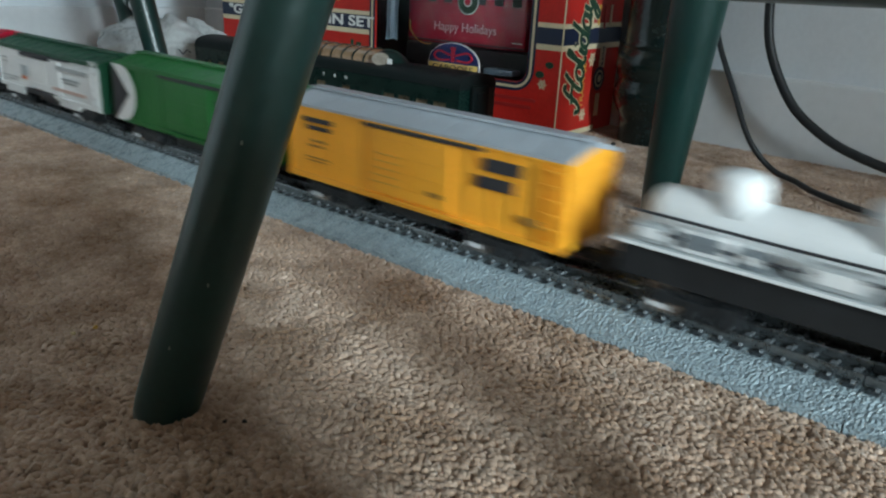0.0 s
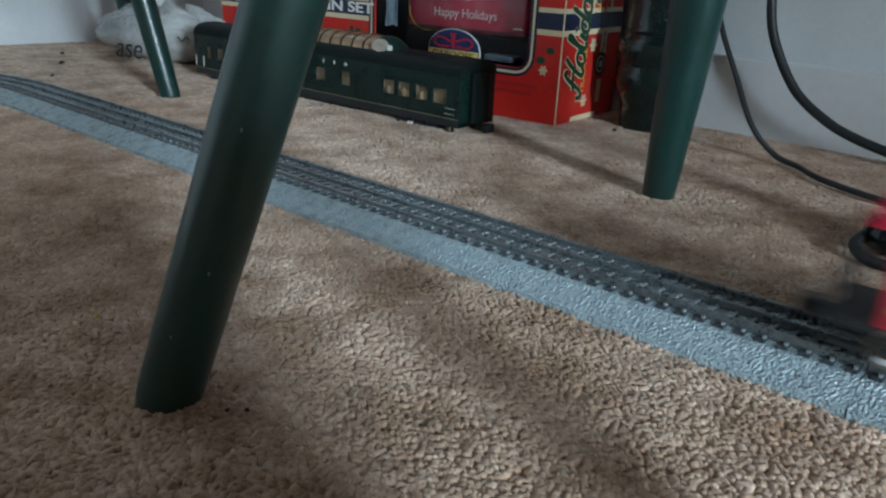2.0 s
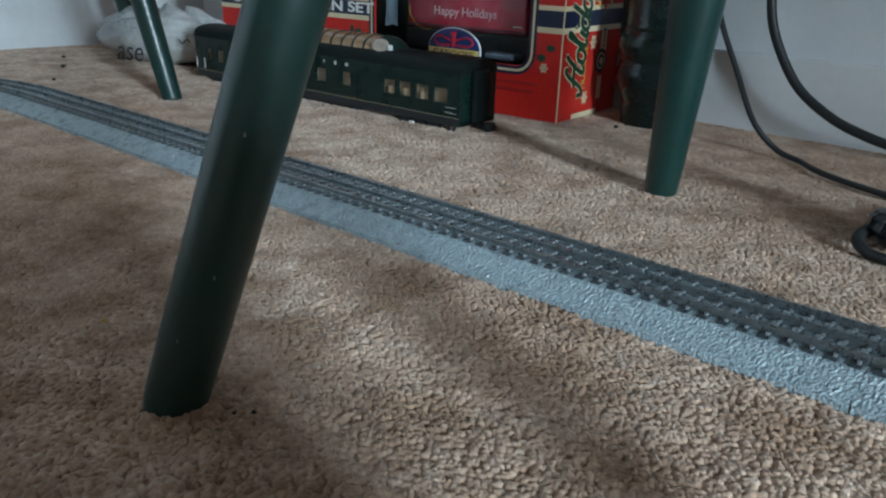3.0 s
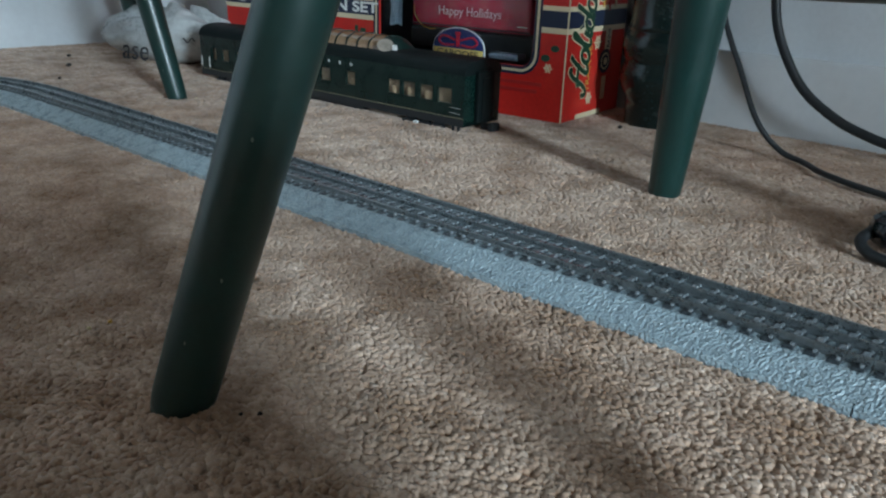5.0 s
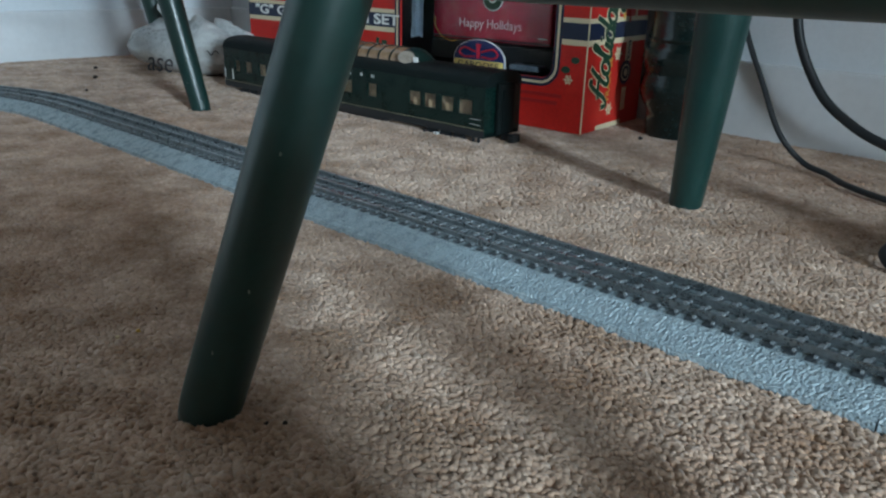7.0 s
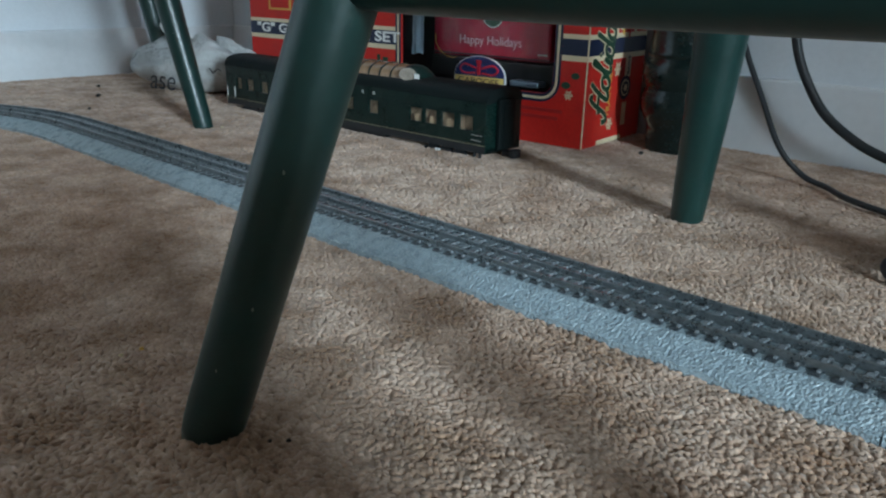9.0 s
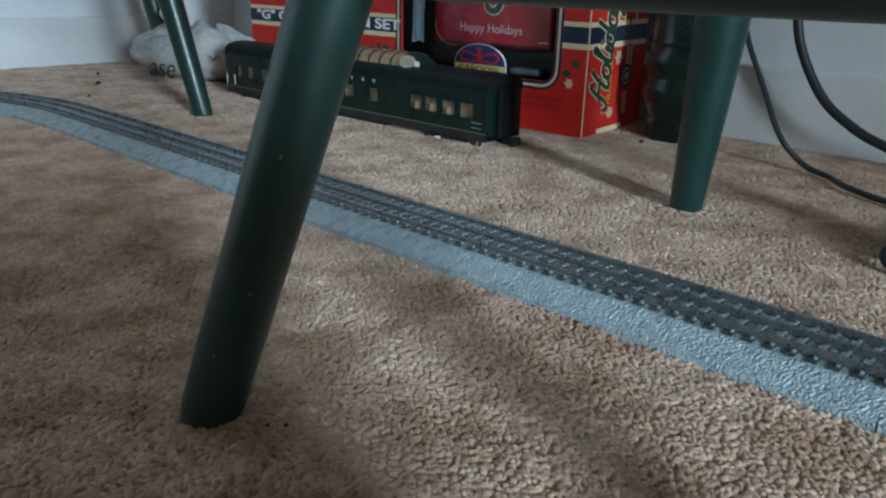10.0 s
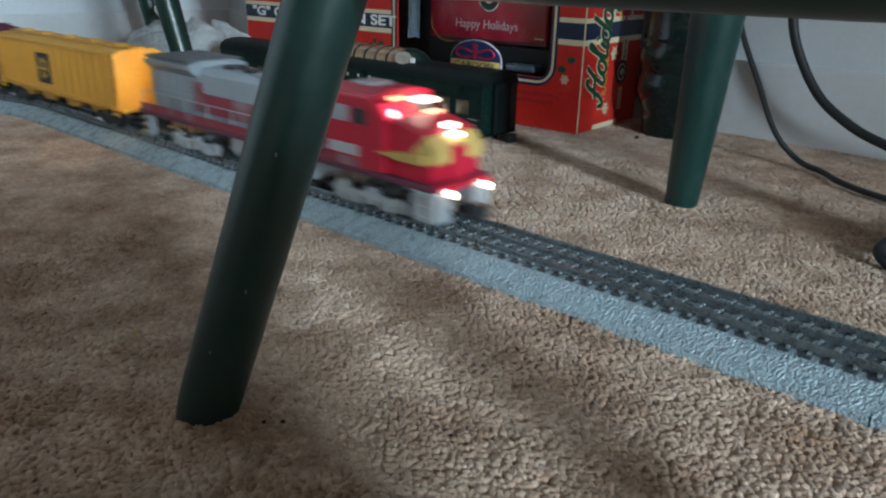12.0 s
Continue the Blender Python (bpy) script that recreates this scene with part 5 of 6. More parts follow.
    for i in range(7):
        x0 = d0 + 0.020 * i
        dm = prism(arc, x0 + 0.0012, x0 + 0.0188, "x")
        part("dome_pane", dm, AMBER, car, "amber tinted dome window", smooth=False)
    rib = [(0.033 + 0.0232 * math.cos(a), 0.080 + 0.0162 * math.sin(a)) for a in [math.pi * k / 14 for k in range(15)]]
    for i in range(8):
        x0 = d0 + 0.020 * i
        part("dome_rib", prism(rib, x0 - 0.0011, x0 + 0.0011, "x"), CAR_GREEN, car)
    nose = bmesh.new()
    rings = []
    for k in range(7):
        f = k / 6
        q = math.cos(f * math.pi / 2 * 0.96)
        rings.append([nose.verts.new((d0 + 0.141 + 0.030 * f, 0.033 + (y - 0.033) * (0.35 + 0.65 * q), 0.080 + (z - 0.080) * q)) for y, z in rib])
    for r0, r1 in zip(rings, rings[1:]):
        for j in range(len(r0) - 1):
            nose.faces.new((r0[j], r0[j + 1], r1[j + 1], r1[j]))
    part("dome_end", nose, CAR_GREEN, car, smooth=True)
    part("dome_end_window", disc(0, 0, 0.0110, -0.0003, 0.0003, 24, 0.0078,
         Matrix.Translation((-0.137, 0.0115, 0.0862)) @ Matrix.Rotation(radians(24), 4, "Z") @ Matrix.Rotation(radians(68), 4, "X")), mat("pale_dome_glazing", (0.27, 0.23, 0.19), 0.2, var=0.35, scale=90), car)
    part("dome_end_window", boxm(-0.1265, -0.1185, 0.0125, 0.0132, 0.0815, 0.0875), WHITE_INK, car, "pale square dome window")
    for xc in (-0.065, -0.455):
        bm = bmesh.new()
        for dx in (-0.022, 0.0, 0.022):
            for yy in (0.006, W - 0.006):
                wv = lathe([(0.0085, -0.002), (0.0085, 0.002)], 16)
                bmesh.ops.transform(wv, matrix=Matrix.Translation((xc + dx, yy, 0.0025)) @ Matrix.Rotation(radians(90), 4, "X"), verts=wv.verts)
                me = bpy.data.meshes.new("tmp")
                wv.to_mesh(me)
                wv.free()
                bm.from_mesh(me)
                bpy.data.meshes.remove(me)
        box(bm, xc - 0.034, xc + 0.034, 0.002, 0.0045, -0.001, 0.0055, 0.0006)
        part("truck", bm, BLACK_PL, car)
    part("underfloor_box", boxm(-0.34, -0.17, 0.006, W - 0.006, -0.003, 0.009, 0.001), BLACK_PL, car)
    bm = boxm(-0.018, -0.0165, -0.001, 0.002, -0.004, 0.010)
    box(bm, -0.010, -0.0085, -0.001, 0.002, -0.004, 0.010)
    box(bm, -0.018, -0.0085, -0.001, 0.002, -0.001, 0.0005)
    part("step", bm, BLACK_PL, car)
    part("coupler", box(boxm(0.0, 0.014, 0.029, 0.037, 0.004, 0.011, 0.001), 0.012, 0.020, 0.026, 0.040, 0.001, 0.013, 0.0015), BLACK_PL, car)
    for x in (-0.078, -0.0735):
        part("truck_journal", boxm(x, x + 0.0016, -0.001, 0.002, 0.000, 0.0055), WHITE_INK, car)
    return car


def oval(cx, cy, rx=0.36, ry=0.47):
    return [(cx + rx * math.cos(math.tau * k / 8), cy + ry * math.sin(math.tau * k / 8)) for k in range(9)]


SCRIPT = [
    [(-0.1, 0.5), (0.1, 0.0), (0.45, 0.3), (0.7, 1.6), (0.95, 2.1), (1.1, 1.8)],
    [(1.75, 2.15), (1.5, 1.5), (1.25, 0.3), (1.45, 0.0), (1.75, 0.25)],
    [(0.3, 0.95), (0.9, 1.15), (1.6, 1.1)],
    oval(2.15, 0.48),
    [(2.5, 0.4), (2.85, 1.4), (3.0, 2.0), (2.82, 2.05), (2.72, 0.4), (2.95, 0.02), (3.15, 0.2)],
    [(3.35, 0.95), (3.28, 0.25), (3.42, 0.0), (3.62, 0.25)],
    [(3.42, 1.35), (3.50, 1.45)],
    oval(3.95, 0.45),
    [(4.45, 2.05), (4.3, 0.5), (4.42, 0.02), (4.6, 0.2)],
    oval(4.95, 0.45),
    [(5.32, 0.95), (5.26, 0.25), (5.4, 0.0), (5.55, 0.2)],
    [(5.65, 0.95), (5.66, 0.2), (5.9, 0.05), (6.15, 0.4)],
    [(6.3, 1.0), (6.1, -0.3), (5.8, -0.95), (5.55, -0.7), (5.9, -0.2), (6.4, 0.1)],
]


def script_word(parent, m):
    """The word Holiday in brush script: dark green strokes on a broad cream edge."""
    unit, slant = 0.0215, 0.22
    for name, r, lift, material, label in (("script_outline", 0.0043, 0.0003, BOX_CREAM, "cream edge of the script word"), ("script_word", 0.0030, 0.0010, LEAF, "dark green brush script word")):
        bm = bmesh.new()
        for stroke in SCRIPT:
            pts = [((x + slant * y - 3.2) * unit, (y - 0.62) * unit, 0.0) for x, y in stroke]
            line = tube(glide(pts, 4), r, 8)
            me = bpy.data.meshes.new("stroke")
            line.to_mesh(me)
            line.free()
            bm.from_mesh(me)
            bpy.data.meshes.remove(me)
        bmesh.ops.transform(bm, matrix=m @ Matrix.Translation((0, 0, lift)) @ Matrix.Diagonal((1, 1, 0.05, 1)), verts=bm.verts)
        part(name, bm, material, parent, label)


def train_set_box():
    """A big red display box with a window in its front, a printed band and a red coach inside."""
    ba = radians(-38)
    b = thing("train_set_box", "large red cardboard train set box with window and holiday print", "cardboard box",
              Matrix.Translation((0.142, 0.908, 0)) @ Matrix.Rotation(ba, 4, "Z"))
    # x runs along the front (0 at the near corner, negative away), y into the box
    W, D, H = -0.635, 0.150, 0.34
    wx0, wx1, wz0, wz1, r = -0.296, -0.046, 0.062, 0.30, 0.016

    def rounded(x0, x1, z0, z1, rr, n=6):
        pts = []
        for cx, cz, a in ((x1 - rr, z0 + rr, -90), (x1 - rr, z1 - rr, 0), (x0 + rr, z1 - rr, 90), (x0 + rr, z0 + rr, 180)):
            pts += [(cx + rr * math.cos(radians(a + 90 * k / n)), cz + rr * math.sin(radians(a + 90 * k / n))) for k in range(n + 1)]
        return pts

    def ring(outer, inner, y0, y1):
        bm = bmesh.new()
        lists = [[bm.verts.new((x, y, z)) for x, z in o] for o in (outer, inner) for y in (y0, y1)]
        n = len(outer)
        for i in range(n):
            j = (i + 1) % n
            of, ob_, inf, inb = lists[0], lists[1], lists[2], lists[3]
            bm.faces.new((of[i], of[j], inf[j], inf[i]))
            bm.faces.new((ob_[i], inb[i], inb[j], ob_[j]))
            bm.faces.new((of[i], ob_[i], ob_[j], of[j]))
            bm.faces.new((inf[i], inf[j], inb[j], inb[i]))
        return bm
    n = 6
    inner = rounded(wx0, wx1, wz0, wz1, r, n)
    bm = bmesh.new()
    iv = [[bm.verts.new((x, y, z)) for x, z in inner] for y in (0.0, 0.003)]
    cor = [[bm.verts.new((x, y, z)) for x, z in ((0, 0), (0, H), (W, H), (W, 0))] for y in (0.0, 0.003)]
    k = n + 1
    for L_ in (0, 1):
        for c in range(4):
            for i in range(n):
                bm.faces.new((cor[L_][c], iv[L_][c * k + i], iv[L_][c * k + i + 1]))
            bm.faces.new((cor[L_][c], iv[L_][c * k + n], iv[L_][(c * k + k) % (4 * k)], cor[L_][(c + 1) % 4]))
    for i in range(4 * k):
        bm.faces.new((iv[0][i], iv[0][(i + 1) % (4 * k)], iv[1][(i + 1) % (4 * k)], iv[1][i]))
    for c in range(4):
        bm.faces.new((cor[0][c], cor[0][(c + 1) % 4], cor[1][(c + 1) % 4], cor[1][c]))
    front = part("front_panel", bm, BOX_RED, b, "red printed front with a window")
    side = part("side_panel", boxm(-0.003, 0.0, 0.003, D, 0.0, H), BOX_RED, b, "red printed side")
    part("side_panel", boxm(W, W + 0.003, 0.003, D, 0.0, H), BOX_RED, b)
    part("back_panel", boxm(W + 0.003, -0.003, D - 0.003, D, 0.0, H), BOX_IN, b)
    part("bottom_panel", boxm(W + 0.003, -0.003, 0.003, D - 0.003, 0.0, 0.003), BOX_IN, b)
    part("top_panel", boxm(W + 0.003, -0.003, 0.003, D - 0.003, H - 0.003, H), BOX_RED, b)
    part("inner_tray", boxm(W + 0.01, -0.01, 0.075, 0.078, 0.003, H - 0.004), BOX_IN, b)
    # window surround: navy, cream, navy lines
    for i, (g0, g1, mm) in enumerate(((0.0006, 0.0040, BOX_NAVY), (0.0040, 0.0072, BOX_CREAM), (0.0072, 0.0105, BOX_NAVY))):
        part("window_border", ring(rounded(wx0 - g1, wx1 + g1, wz0 - g1, wz1 + g1, r + g1, n), rounded(wx0 - g0, wx1 + g0, wz0 - g0, wz1 + g0, r + g0, n), -0.0006, -0.0001), mm, front)
    # bands: cream, navy, cream
    for x0, x1, dz in ((W, wx0 - 0.0108, -0.006), (wx1 + 0.0108, 0.0, 0.0)):
        for z0, z1, mm in ((0.129, 0.1345, BOX_CREAM), (0.110, 0.129, BOX_NAVY), (0.1035, 0.110, BOX_CREAM)):
            part("printed_band", boxm(x0, x1, -0.0005, 0.0, z0 + dz, z1 + dz), mm, front)
    part("edge_line", boxm(-0.0006, 0.0006, -0.0007, 0.0007, 0.0, H), BOX_CREAM, front)
    part("upper_plaque", boxm(-0.585, -0.530, -0.0006, 0.0, 0.142, 0.160, 0.0), GOLD_INK, front, "gold edged plaque")
    part("upper_plaque", boxm(-0.580, -0.535, -0.0010, -0.0006, 0.145, 0.160, 0.0), BOX_RED, front)
    part("upper_plaque", boxm(-0.44, -0.365, -0.0006, 0.0, 0.140, 0.160, 0.0), GOLD_INK, front, "gold edged plaque")
    part("upper_plaque", boxm(-0.435, -0.37, -0.0010, -0.0006, 0.143, 0.160, 0.0), BOX_RED, front)
    R90 = Matrix.Rotation(radians(90), 4, "X")
    lettering("title", '"G" GAUGE TRAIN SET', 0.0195, Matrix.Translation((-0.4575, -0.0009, 0.1135)) @ R90, WHITE_INK, front, stretch=1.62, label="white printed title", bold=0.0005)
    # dark figure silhouette in the red panel, holly leaves and stars
    for x, z, w, h in ((-0.340, 0.080, 0.006, 0.018), (-0.327, 0.083, 0.010, 0.006), (-0.343, 0.074, 0.012, 0.006)):
        part("printed_shape", boxm(x - w / 2, x + w / 2, -0.0006, 0.0, z - h / 2, z + h / 2), LEAF, front)
    for x, z, s in ((-0.0147, 0.0864, 0.0058), (-0.0270, 0.0745, 0.0062)):
        leaf = disc(0, 0, s, -0.0003, 0.0003, 10, s * 0.7, Matrix.Translation((x, -0.0004, z)) @ R90)
        part("holly_leaf", leaf, LEAF, front)

    def snowflake(m, s, parent):
        bm = bmesh.new()
        for k in range(3):
            box(bm, -s, s, -s * 0.11, s * 0.11, -0.0002, 0.0002, m=m @ Matrix.Rotation(radians(60 * k), 4, "Z"))
            for q in (-0.6, 0.6):
                box(bm, s * q - s * 0.10, s * q + s * 0.10, -s * 0.3, s * 0.3, -0.0002, 0.0002, m=m @ Matrix.Rotation(radians(60 * k), 4, "Z"))
        part("snowflake", bm, BOX_CREAM, parent, "cream snowflake")
    snowflake(Matrix.Translation((-0.0225, -0.0006, 0.0630)) @ R90, 0.0062, front)
    part("printed_bars", box(boxm(-0.115, -0.030, -0.0005, 0.0, 0.040, 0.044), -0.108, -0.036, -0.0005, 0.0, 0.031, 0.035), mat("deep_red_print", (0.36, 0.018, 0.018), 0.4), front, "faint dark red lettering")
    # side panel printing
    S = Matrix.Translation((0.0006, 0, 0)) @ Matrix(((0, 0, 1, 0), (1, 0, 0, 0), (0, 1, 0, 0), (0, 0, 0, 1)))
    for y0, y1, z0, z1, mm in ((0.0, 0.150, 0.129, 0.1345, BOX_CREAM), (0.0, 0.150, 0.110, 0.129, BOX_NAVY), (0.0, 0.150, 0.1035, 0.110, BOX_CREAM), (0.036, 0.100, 0.0, 0.006, BOX_CREAM)):
        part("printed_band", boxm(0.0, 0.0005, y0, y1, z0, z1), mm, side)
    up = S @ Matrix.Translation((0.045, 0.097, 0.0)) @ Matrix.Rotation(radians(86), 4, "Z")
    script_word(side, up)
    lettering("script_line", "TRAIN SET", 0.0135, S @ Matrix.Translation((0.058, 0.064, 0.0006)) @ Matrix.Rotation(radians(90), 4, "Z"), GOLD_INK, side, label="gold lettering")
    snowflake(S @ Matrix.Translation((0.0765, 0.0905, 0.0003)), 0.0095, side)
    snowflake(S @ Matrix.Translation((0.0650, 0.0235, 0.0003)), 0.0085, side)
    part("trains_plate", boxm(0.0, 0.0006, 0.098, 0.1125, 0.079, 0.104), BOX_CREAM, side)
    lettering("trains_word", "TRAINS", 0.0085, S @ Matrix.Translation((0.1052, 0.0915, 0.0006)) @ Matrix.Rotation(radians(90), 4, "Z"), BOX_NAVY, side)
    for rr, zz, mm in ((0.0150, 0.0003, BOX_NAVY), (0.0105, 0.0006, BOX_CREAM), (0.0085, 0.0009, BOX_NAVY), (0.0045, 0.0012, BOX_CREAM)):
        part("round_emblem", disc(0, 0, rr, -0.0002, 0.0002, 26, None, S @ Matrix.Translation((0.1000, 0.066, zz))), mm, side)
    part("side_bars", box(box(boxm(0.0, 0.0005, 0.098, 0.100, 0.018, 0.047), 0.0, 0.0005, 0.102, 0.104, 0.018, 0.047), 0.0, 0.0005, 0.106, 0.108, 0.018, 0.047), BOX_CREAM, side)
    for k in range(4):
        part("printed_ribbon", boxm(0.0, 0.0009, 0.066 + 0.016 * k, 0.070 + 0.016 * k, 0.128 + 0.004 * (k % 2), 0.156), (BOX_CREAM, GOLD_INK, BOX_RED, BOX_CREAM)[k], side)
    # what shows in the window: the red coach, its sign and a film-wrapped piece
    coach_in = part("display_coach", boxm(-0.262, -0.070, 0.030, 0.070, 0.094, 0.215, 0.004), COACH_RED, b, "glossy red toy coach behind the window")
    for i in range(7):
        x = -0.254 + 0.027 * i
        part("coach_window", boxm(x, x + 0.013, 0.0292, 0.0302, 0.147, 0.165), INK, coach_in)
    part("coach_rail", boxm(-0.262, -0.070, 0.0285, 0.0302, 0.0965, 0.0985), INK, coach_in)
    for rr, yy, mm in ((0.0165, 0.0290, WHITE_INK), (0.0150, 0.0284, LEAF), (0.0065, 0.0278, WHITE_INK), (0.0045, 0.0272, RED_PL)):
        part("wreath", disc(0, 0, rr, -0.0003, 0.0003, 30, None, Matrix.Translation((-0.160, yy, 0.150)) @ R90), mm, coach_in)
    lettering("greeting", "Happy Holidays", 0.0165, Matrix.Translation((-0.1640, 0.0288, 0.1165)) @ R90, mat("pale_pink_print", (0.70, 0.42, 0.46), 0.45), coach_in, stretch=0.98, label="pale printed greeting")
    part("greeting_dash", boxm(-0.088, -0.074, 0.0288, 0.0296, 0.1035, 0.1045), WHITE_INK, coach_in)
    cord = glide([(-0.250, 0.020, 0.122), (-0.247, 0.018, 0.110), (-0.236, 0.018, 0.098), (-0.222, 0.019, 0.0925), (-0.212, 0.020, 0.0935)])
    part("cord", tube(cord, 0.0006, 6), GOLD_INK, b, "thin gold cord")
    part("undercarriage", boxm(-0.270, -0.062, 0.036, 0.066, 0.064, 0.092, 0.003), BLACK_PL, b)
    part("crumpled_film", boxm(-0.120, -0.075, 0.014, 0.034, 0.064, 0.072, 0.003), mat("dull_film", (0.10, 0.13, 0.16), 0.3, var=0.3), b)
    film = bmesh.new()
    rng = random.Random(4)
    pts = []
    for i in range(12):
        pts.append([film.verts.new((-0.287 + 0.0048 * j + rng.uniform(-0.0006, 0.0006), 0.012 + 0.0022 * math.sin(j * 2.1 + 0.2 * i), 0.094 + 0.008 * i + rng.uniform(-0.002, 0.002))) for j in range(6)])
    for r0, r1 in zip(pts, pts[1:]):
        for j in range(5):
            film.faces.new((r0[j], r0[j + 1], r1[j + 1], r1[j]))
    bmesh.ops.solidify(film, geom=list(film.faces), thickness=0.0008)
    part("film_wrap", film, SILVER_FOIL, b, "pale crinkled film")
    sign = [(-0.2055, 0.060), (-0.1215, 0.060), (-0.1215, 0.074)] + [(-0.1635 + 0.042 * math.cos(a), 0.074 + 0.026 * math.sin(a)) for a in [math.pi * k / 18 for k in range(1, 18)]] + [(-0.2055, 0.074)]
    sg = part("caboose_sign", prism(sign, 0.008, 0.0095, "y"), WHITE_INK, b, "blue and yellow die-cut sign")
    part("sign_field", prism([(-0.1635 + (x + 0.1635) * 0.97, 0.0605 + (z - 0.0605) * 0.972) for x, z in sign], 0.0072, 0.0078, "y"), SIGN_BLUE, sg)
    part("sign_banner", boxm(-0.2035, -0.1235, 0.0064, 0.0070, 0.0615, 0.0735), mat("yellow_print", (0.72, 0.55, 0.16), 0.45), sg)
    lettering("sign_word", "CABOOSE", 0.0120, Matrix.Translation((-0.1635, 0.0058, 0.0668)) @ R90, INK, sg, stretch=1.25, label="black word on yellow")
    for dx in (-0.023, 0.023):
        hoop = tube(glide([(-0.1635 + dx * 0.25, 0.0062, 0.078), (-0.1635 + dx, 0.0062, 0.077), (-0.1635 + dx * 1.35, 0.0062, 0.0825), (-0.1635 + dx, 0.0062, 0.0885), (-0.1635 + dx * 0.2, 0.0062, 0.084)], 5), 0.0014, 6)
        part("sign_ribbon", hoop, RED_PL, sg)
    part("sign_figure", box(boxm(-0.1665, -0.1605, 0.0058, 0.0068, 0.0755, 0.0905, 0.0008), -0.1675, -0.1595, 0.0056, 0.0066, 0.0905, 0.0945), RED_PL, sg)
    for o in (sg, *sg.children):
        o.data.transform(Matrix.Translation((0, 0, -0.001)))
    pane = part("window_film", boxm(wx0 + 0.001, wx1 - 0.001, 0.0035, 0.0039, wz0 + 0.001, wz1 - 0.001), THIN_FILM, b, "clear plastic window")
    pane.visible_shadow = False
    return b


def plastic_bag():
    """A slack, crinkled white plastic bag lying by the wall."""
    g = thing("plastic_bag", "crumpled translucent white plastic bag with dark lettering", "plastic bag", Matrix.Translation((-0.470, 1.345, 0)) @ Matrix.Rotation(radians(-27), 4, "Z"))
    bm = bmesh.new()
    nu, nv = 72, 34
    rows = []
    for j in range(nv):
        f = j / (nv - 1)
        ring = []
        for i in range(nu):
            a = math.tau * i / nu
            env = math.sin(math.pi * (0.06 + 0.90 * f)) ** 0.62
            rx, ry, h = 0.158, 0.072, 0.094
            z = h * f ** 0.9
            p = Vector((rx * env * math.cos(a), ry * env * math.sin(a), z))
            sag = 0.86 + 0.14 * math.cos(2.2 * a + 0.6) + 0.05 * math.sin(5 * a)
            p.z *= sag
            q = p * 17
            n1 = noise.noise(q) * 0.015 + abs(noise.noise(q * 2.3 + Vector((3, 1, 7)))) * -0.014 + noise.noise(q * 5) * 0.0035
            d = Vector((math.cos(a), math.sin(a), 0.35)).normalized()
            p += d * (n1 + 0.004)
            p.z = max(p.z, -0.003)
            ring.append(bm.verts.new(p))
        rows.append(ring)
    for r0, r1 in zip(rows, rows[1:]):
        for i in range(nu):
            bm.faces.new((r0[i], r0[(i + 1) % nu], r1[(i + 1) % nu], r1[i]))
    bm.faces.new(rows[-1])
    bm.faces.new(rows[0][::-1])
    part("bag_body", bm, BAG, g, smooth=True)
    part("knot", tube(glide([(-0.03, -0.02, 0.092), (-0.038, -0.03, 0.108), (-0.030, -0.026, 0.122)], 5), [0.012, 0.011, 0.010, 0.008, 0.008, 0.009, 0.009, 0.007, 0.006, 0.005, 0.004], 10), WHITE_PL, g, "twisted white bag corner")
    lettering("bag_lettering", "ase", 0.047, Matrix.Translation((0.010, -0.0890, 0.0255)) @ Matrix.Rotation(radians(78), 4, "X"), INK, g, label="dark letters printed on the bag")
    part("printed_loop", tube(glide([(0.098, -0.070, 0.050), (0.106, -0.070, 0.043), (0.113, -0.068, 0.050), (0.118, -0.066, 0.046)], 6), 0.0011, 6), INK, g)
    return g


def cable(name, points, r, label, more=()):
    t = thing(name, label, "cable", group="black cables by the wall")
    part("cord", tube(glide(points, 10), r, 14), BLACK_PL, t, smooth=True)
    for pts in more:
        part("cord", tube(glide(pts, 10), r, 14), BLACK_PL, t, smooth=True)
    return t


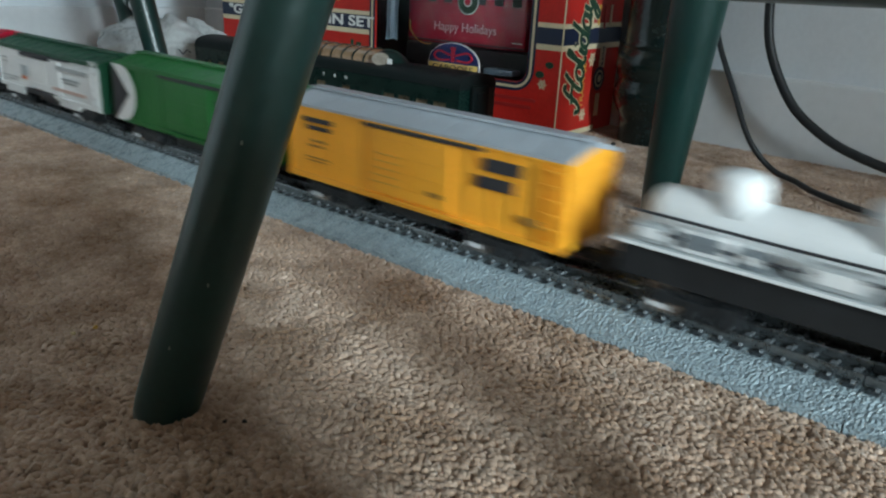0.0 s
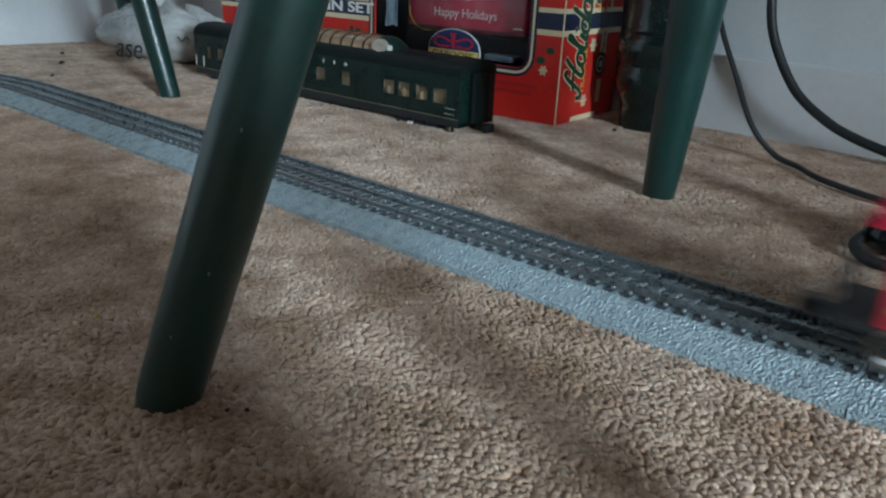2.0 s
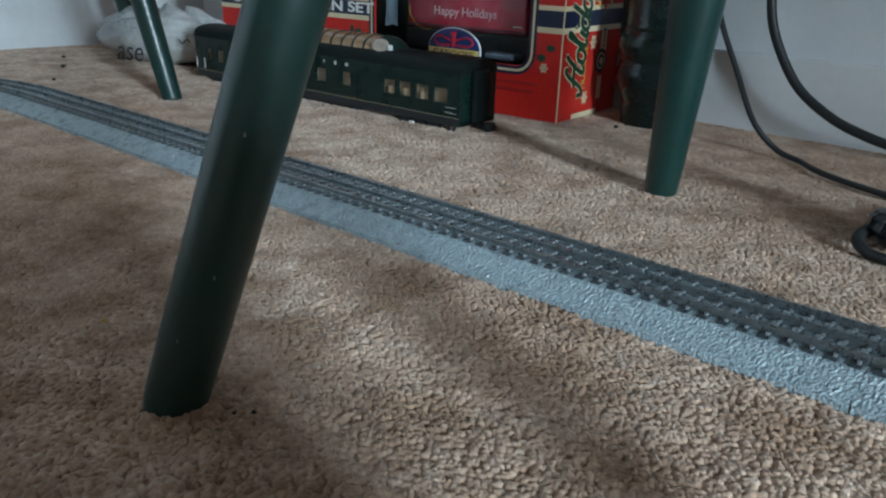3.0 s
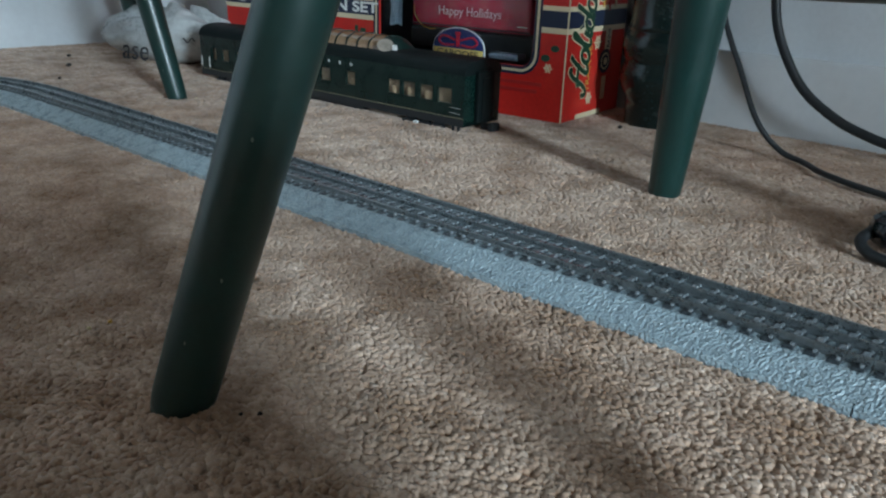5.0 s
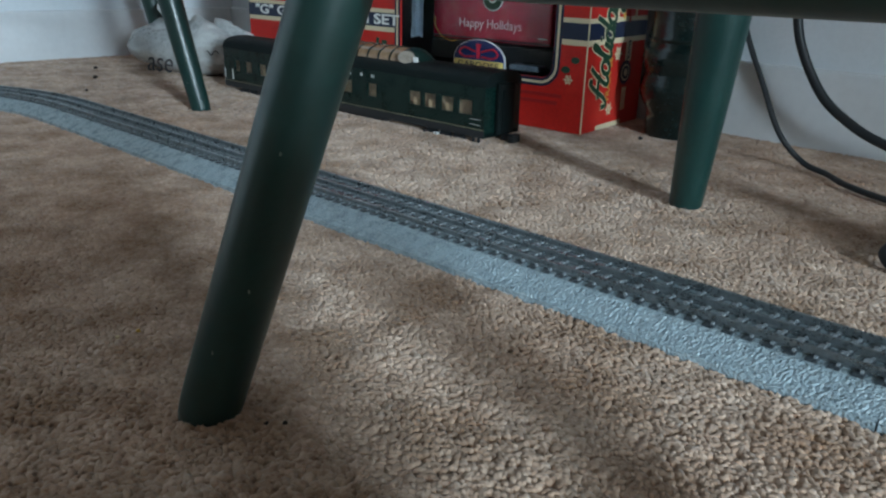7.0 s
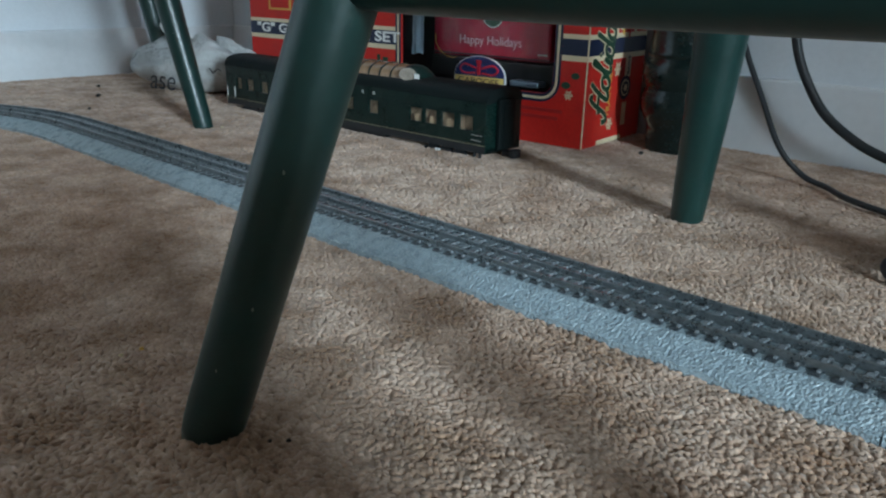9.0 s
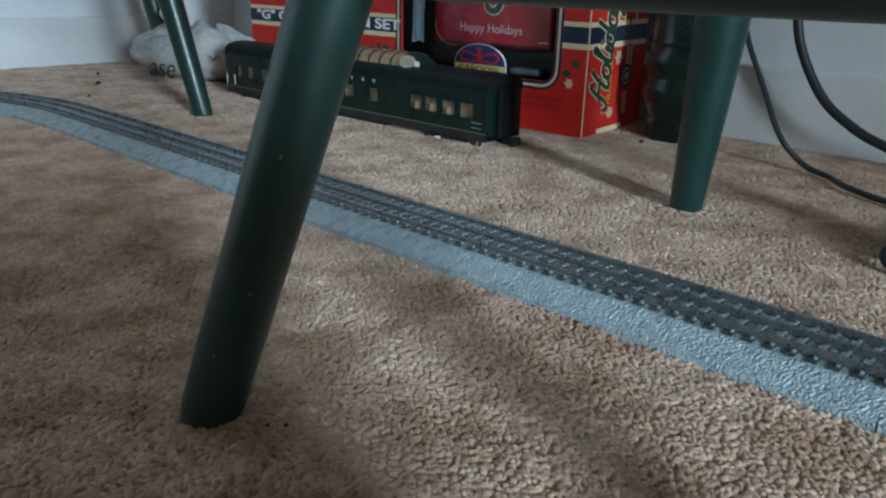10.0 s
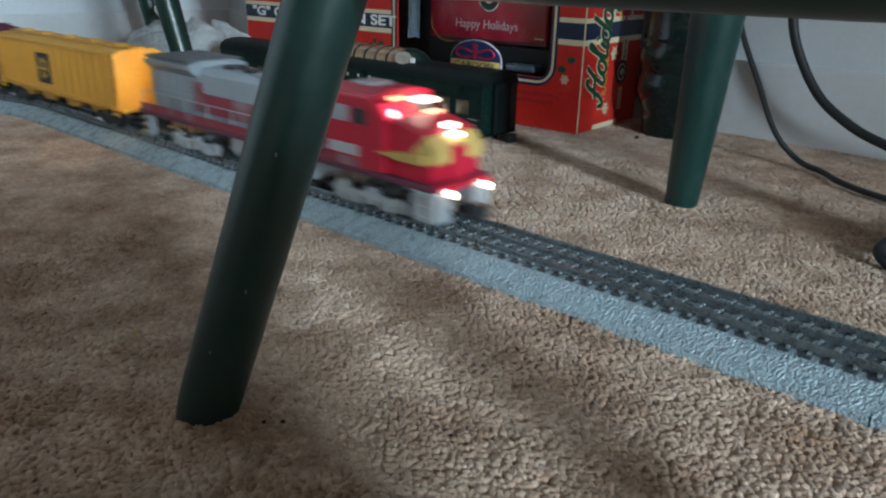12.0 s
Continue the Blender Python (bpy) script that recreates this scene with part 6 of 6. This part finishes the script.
def cables():
    cable("power_cable", [(0.315, 0.880, 0.30), (0.296, 0.850, 0.175), (0.2949, 0.8353, 0.1347), (0.3112, 0.8064, 0.0803), (0.3262, 0.780, 0.0345), (0.3480, 0.765, 0.0090), (0.361, 0.735, 0.004),
                          (0.3615, 0.6961, 0.004), (0.3742, 0.6517, 0.004), (0.40, 0.60, 0.004), (0.45, 0.55, 0.004)], 0.0029, "thin black power cable hanging down to the carpet")
    cable("power_cable", [(0.375, 0.875, 0.30), (0.360, 0.872, 0.20), (0.3602, 0.8700, 0.1514), (0.3692, 0.8616, 0.1106), (0.3907, 0.8414, 0.0651), (0.4156, 0.8181, 0.0393), (0.4414, 0.7939, 0.0238),
                          (0.48, 0.755, 0.012), (0.54, 0.70, 0.006)], 0.0052, "thick black power cable hanging by the wall")
    a = thing("power_adapter", "glossy black power adapter lying on the carpet", "power adapter", Matrix.Translation((0.354, 0.509, 0.0)) @ Matrix.Rotation(radians(-8), 4, "Z"))
    bm = bmesh.new()
    bmesh.ops.create_uvsphere(bm, u_segments=12, v_segments=8, radius=1.0)
    for v in bm.verts:
        s = [math.copysign(abs(c) ** 0.72, c) for c in v.co]
        v.co = Vector((s[0] * 0.032 - 0.016, s[1] * 0.021 - 0.010, 0.0140 + s[2] * 0.0150))
    bmesh.ops.bevel(bm, geom=list(bm.edges), offset=0.0009, segments=2, affect="EDGES", profile=0.6)
    part("shell", bm, GLOSS_BLACK, a, smooth=True)
    part("plate", boxm(-0.020, 0.000, -0.0318, -0.0290, 0.010, 0.019, 0.0007), PALE_INK, a, "grey label plate")
    part("cord", tube(glide([(-0.044, -0.006, 0.013), (-0.056, -0.018, 0.008), (-0.054, -0.036, 0.004), (-0.038, -0.054, 0.004), (-0.006, -0.078, 0.004), (0.05, -0.11, 0.004)], 10), 0.0040, 12), BLACK_PL, a, smooth=True)
    part("cord", tube(glide([(0.010, 0.012, 0.018), (0.002, 0.040, 0.010), (0.02, 0.065, 0.005), (0.08, 0.07, 0.004)], 10), 0.0036, 12), BLACK_PL, a, smooth=True)


def crumbs():
    """Crumbs and dark bits lying on the pile."""
    rng = random.Random(9)
    for x, y, r, m, name in ((-0.595, 1.222, 0.0042, DIRT, "dark_crumb"), (-0.552, 1.10, 0.0025, DIRT, "dark_crumb"), (-0.074, 0.273, 0.0012, DIRT, "dark_crumb"), (-0.082, 0.2725, 0.0010, DIRT, "dark_crumb"),
                             (0.208, 0.879, 0.003, DIRT, "dark_crumb"), (-0.319, 0.981, 0.0017, CRUMB, "pale_crumb"), (-0.178, 0.345, 0.0013, CRUMB, "pale_crumb"), (-0.1705, 0.353, 0.0013, GOLD_INK, "yellow_crumb"),
                             (-0.645, 1.33, 0.0035, DIRT, "dark_crumb"), (0.395, 0.905, 0.009, DIRT, "dark_crumb"), (0.41, 0.895, 0.006, DIRT, "dark_crumb")):
        bm = bmesh.new()
        bmesh.ops.create_icosphere(bm, subdivisions=2, radius=r)
        for v in bm.verts:
            v.co *= rng.uniform(0.75, 1.2)
            v.co.z *= 0.7
        bmesh.ops.translate(bm, vec=(x, y, r * 0.6 + 0.0025), verts=bm.verts)
        ob = part(name, bm, m)
        tagged(ob, {"dark_crumb": "small dark bit of dirt on the carpet", "pale_crumb": "tiny pale crumb on the carpet", "yellow_crumb": "tiny yellow crumb on the carpet"}[name], "crumb", group="crumbs on the carpet")


def shade_blocker():
    """A plain wooden chest beside the chair, unseen, added to shade the near carpet."""
    t = thing("storage_chest", "unseen wooden chest added to shade the carpet", "chest", Matrix.Translation((0.186, -0.086, 0)) @ Matrix.Rotation(radians(-62), 4, "Z"))
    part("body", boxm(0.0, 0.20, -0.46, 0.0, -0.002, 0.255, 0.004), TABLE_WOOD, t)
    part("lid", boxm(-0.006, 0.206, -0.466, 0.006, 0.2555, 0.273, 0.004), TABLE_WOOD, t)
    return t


# ---- build ----
carpet_floor()
carpet_pile()
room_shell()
baseboards()
chairs()
table()
shade_blocker()
train_set_box()
coach()
plastic_bag()
cables()
crumbs()
track()

# vehicles with their place along the loop at the start (metres from the straight's zero) and half the truck spacing
TRAIN = [
    (locomotive(), 1.436, 0.122),
    (hopper(), 1.009, 0.116),
    (maroon_car(), 0.712, 0.08),
    (tank_car(), 0.437, 0.082),
    (yellow_boxcar(), 0.152, 0.077),
    (green_boxcar(), -0.115, 0.077),
    (white_reefer(), -0.400, 0.085),
    (caboose(), -0.629, 0.046),
]


def gone(t):
    """Metres run since the start, at an even pace."""
    return 0.570 * t


def motions():
    for car, start, half in TRAIN:
        rows = []
        for i in range(121):
            t = i / 10
            u = start - S_A + gone(t)
            (s0, e0, _), (s1, e1, _) = on_loop(u - half), on_loop(u + half)
            h = math.atan2(e1 - e0, s1 - s0)
            rows.append((t, TRACK_M @ pose((s0 + s1) / 2, (e0 + e1) / 2, 0, 0, 0, math.degrees(h))))
        walk(car, rows)


motions()
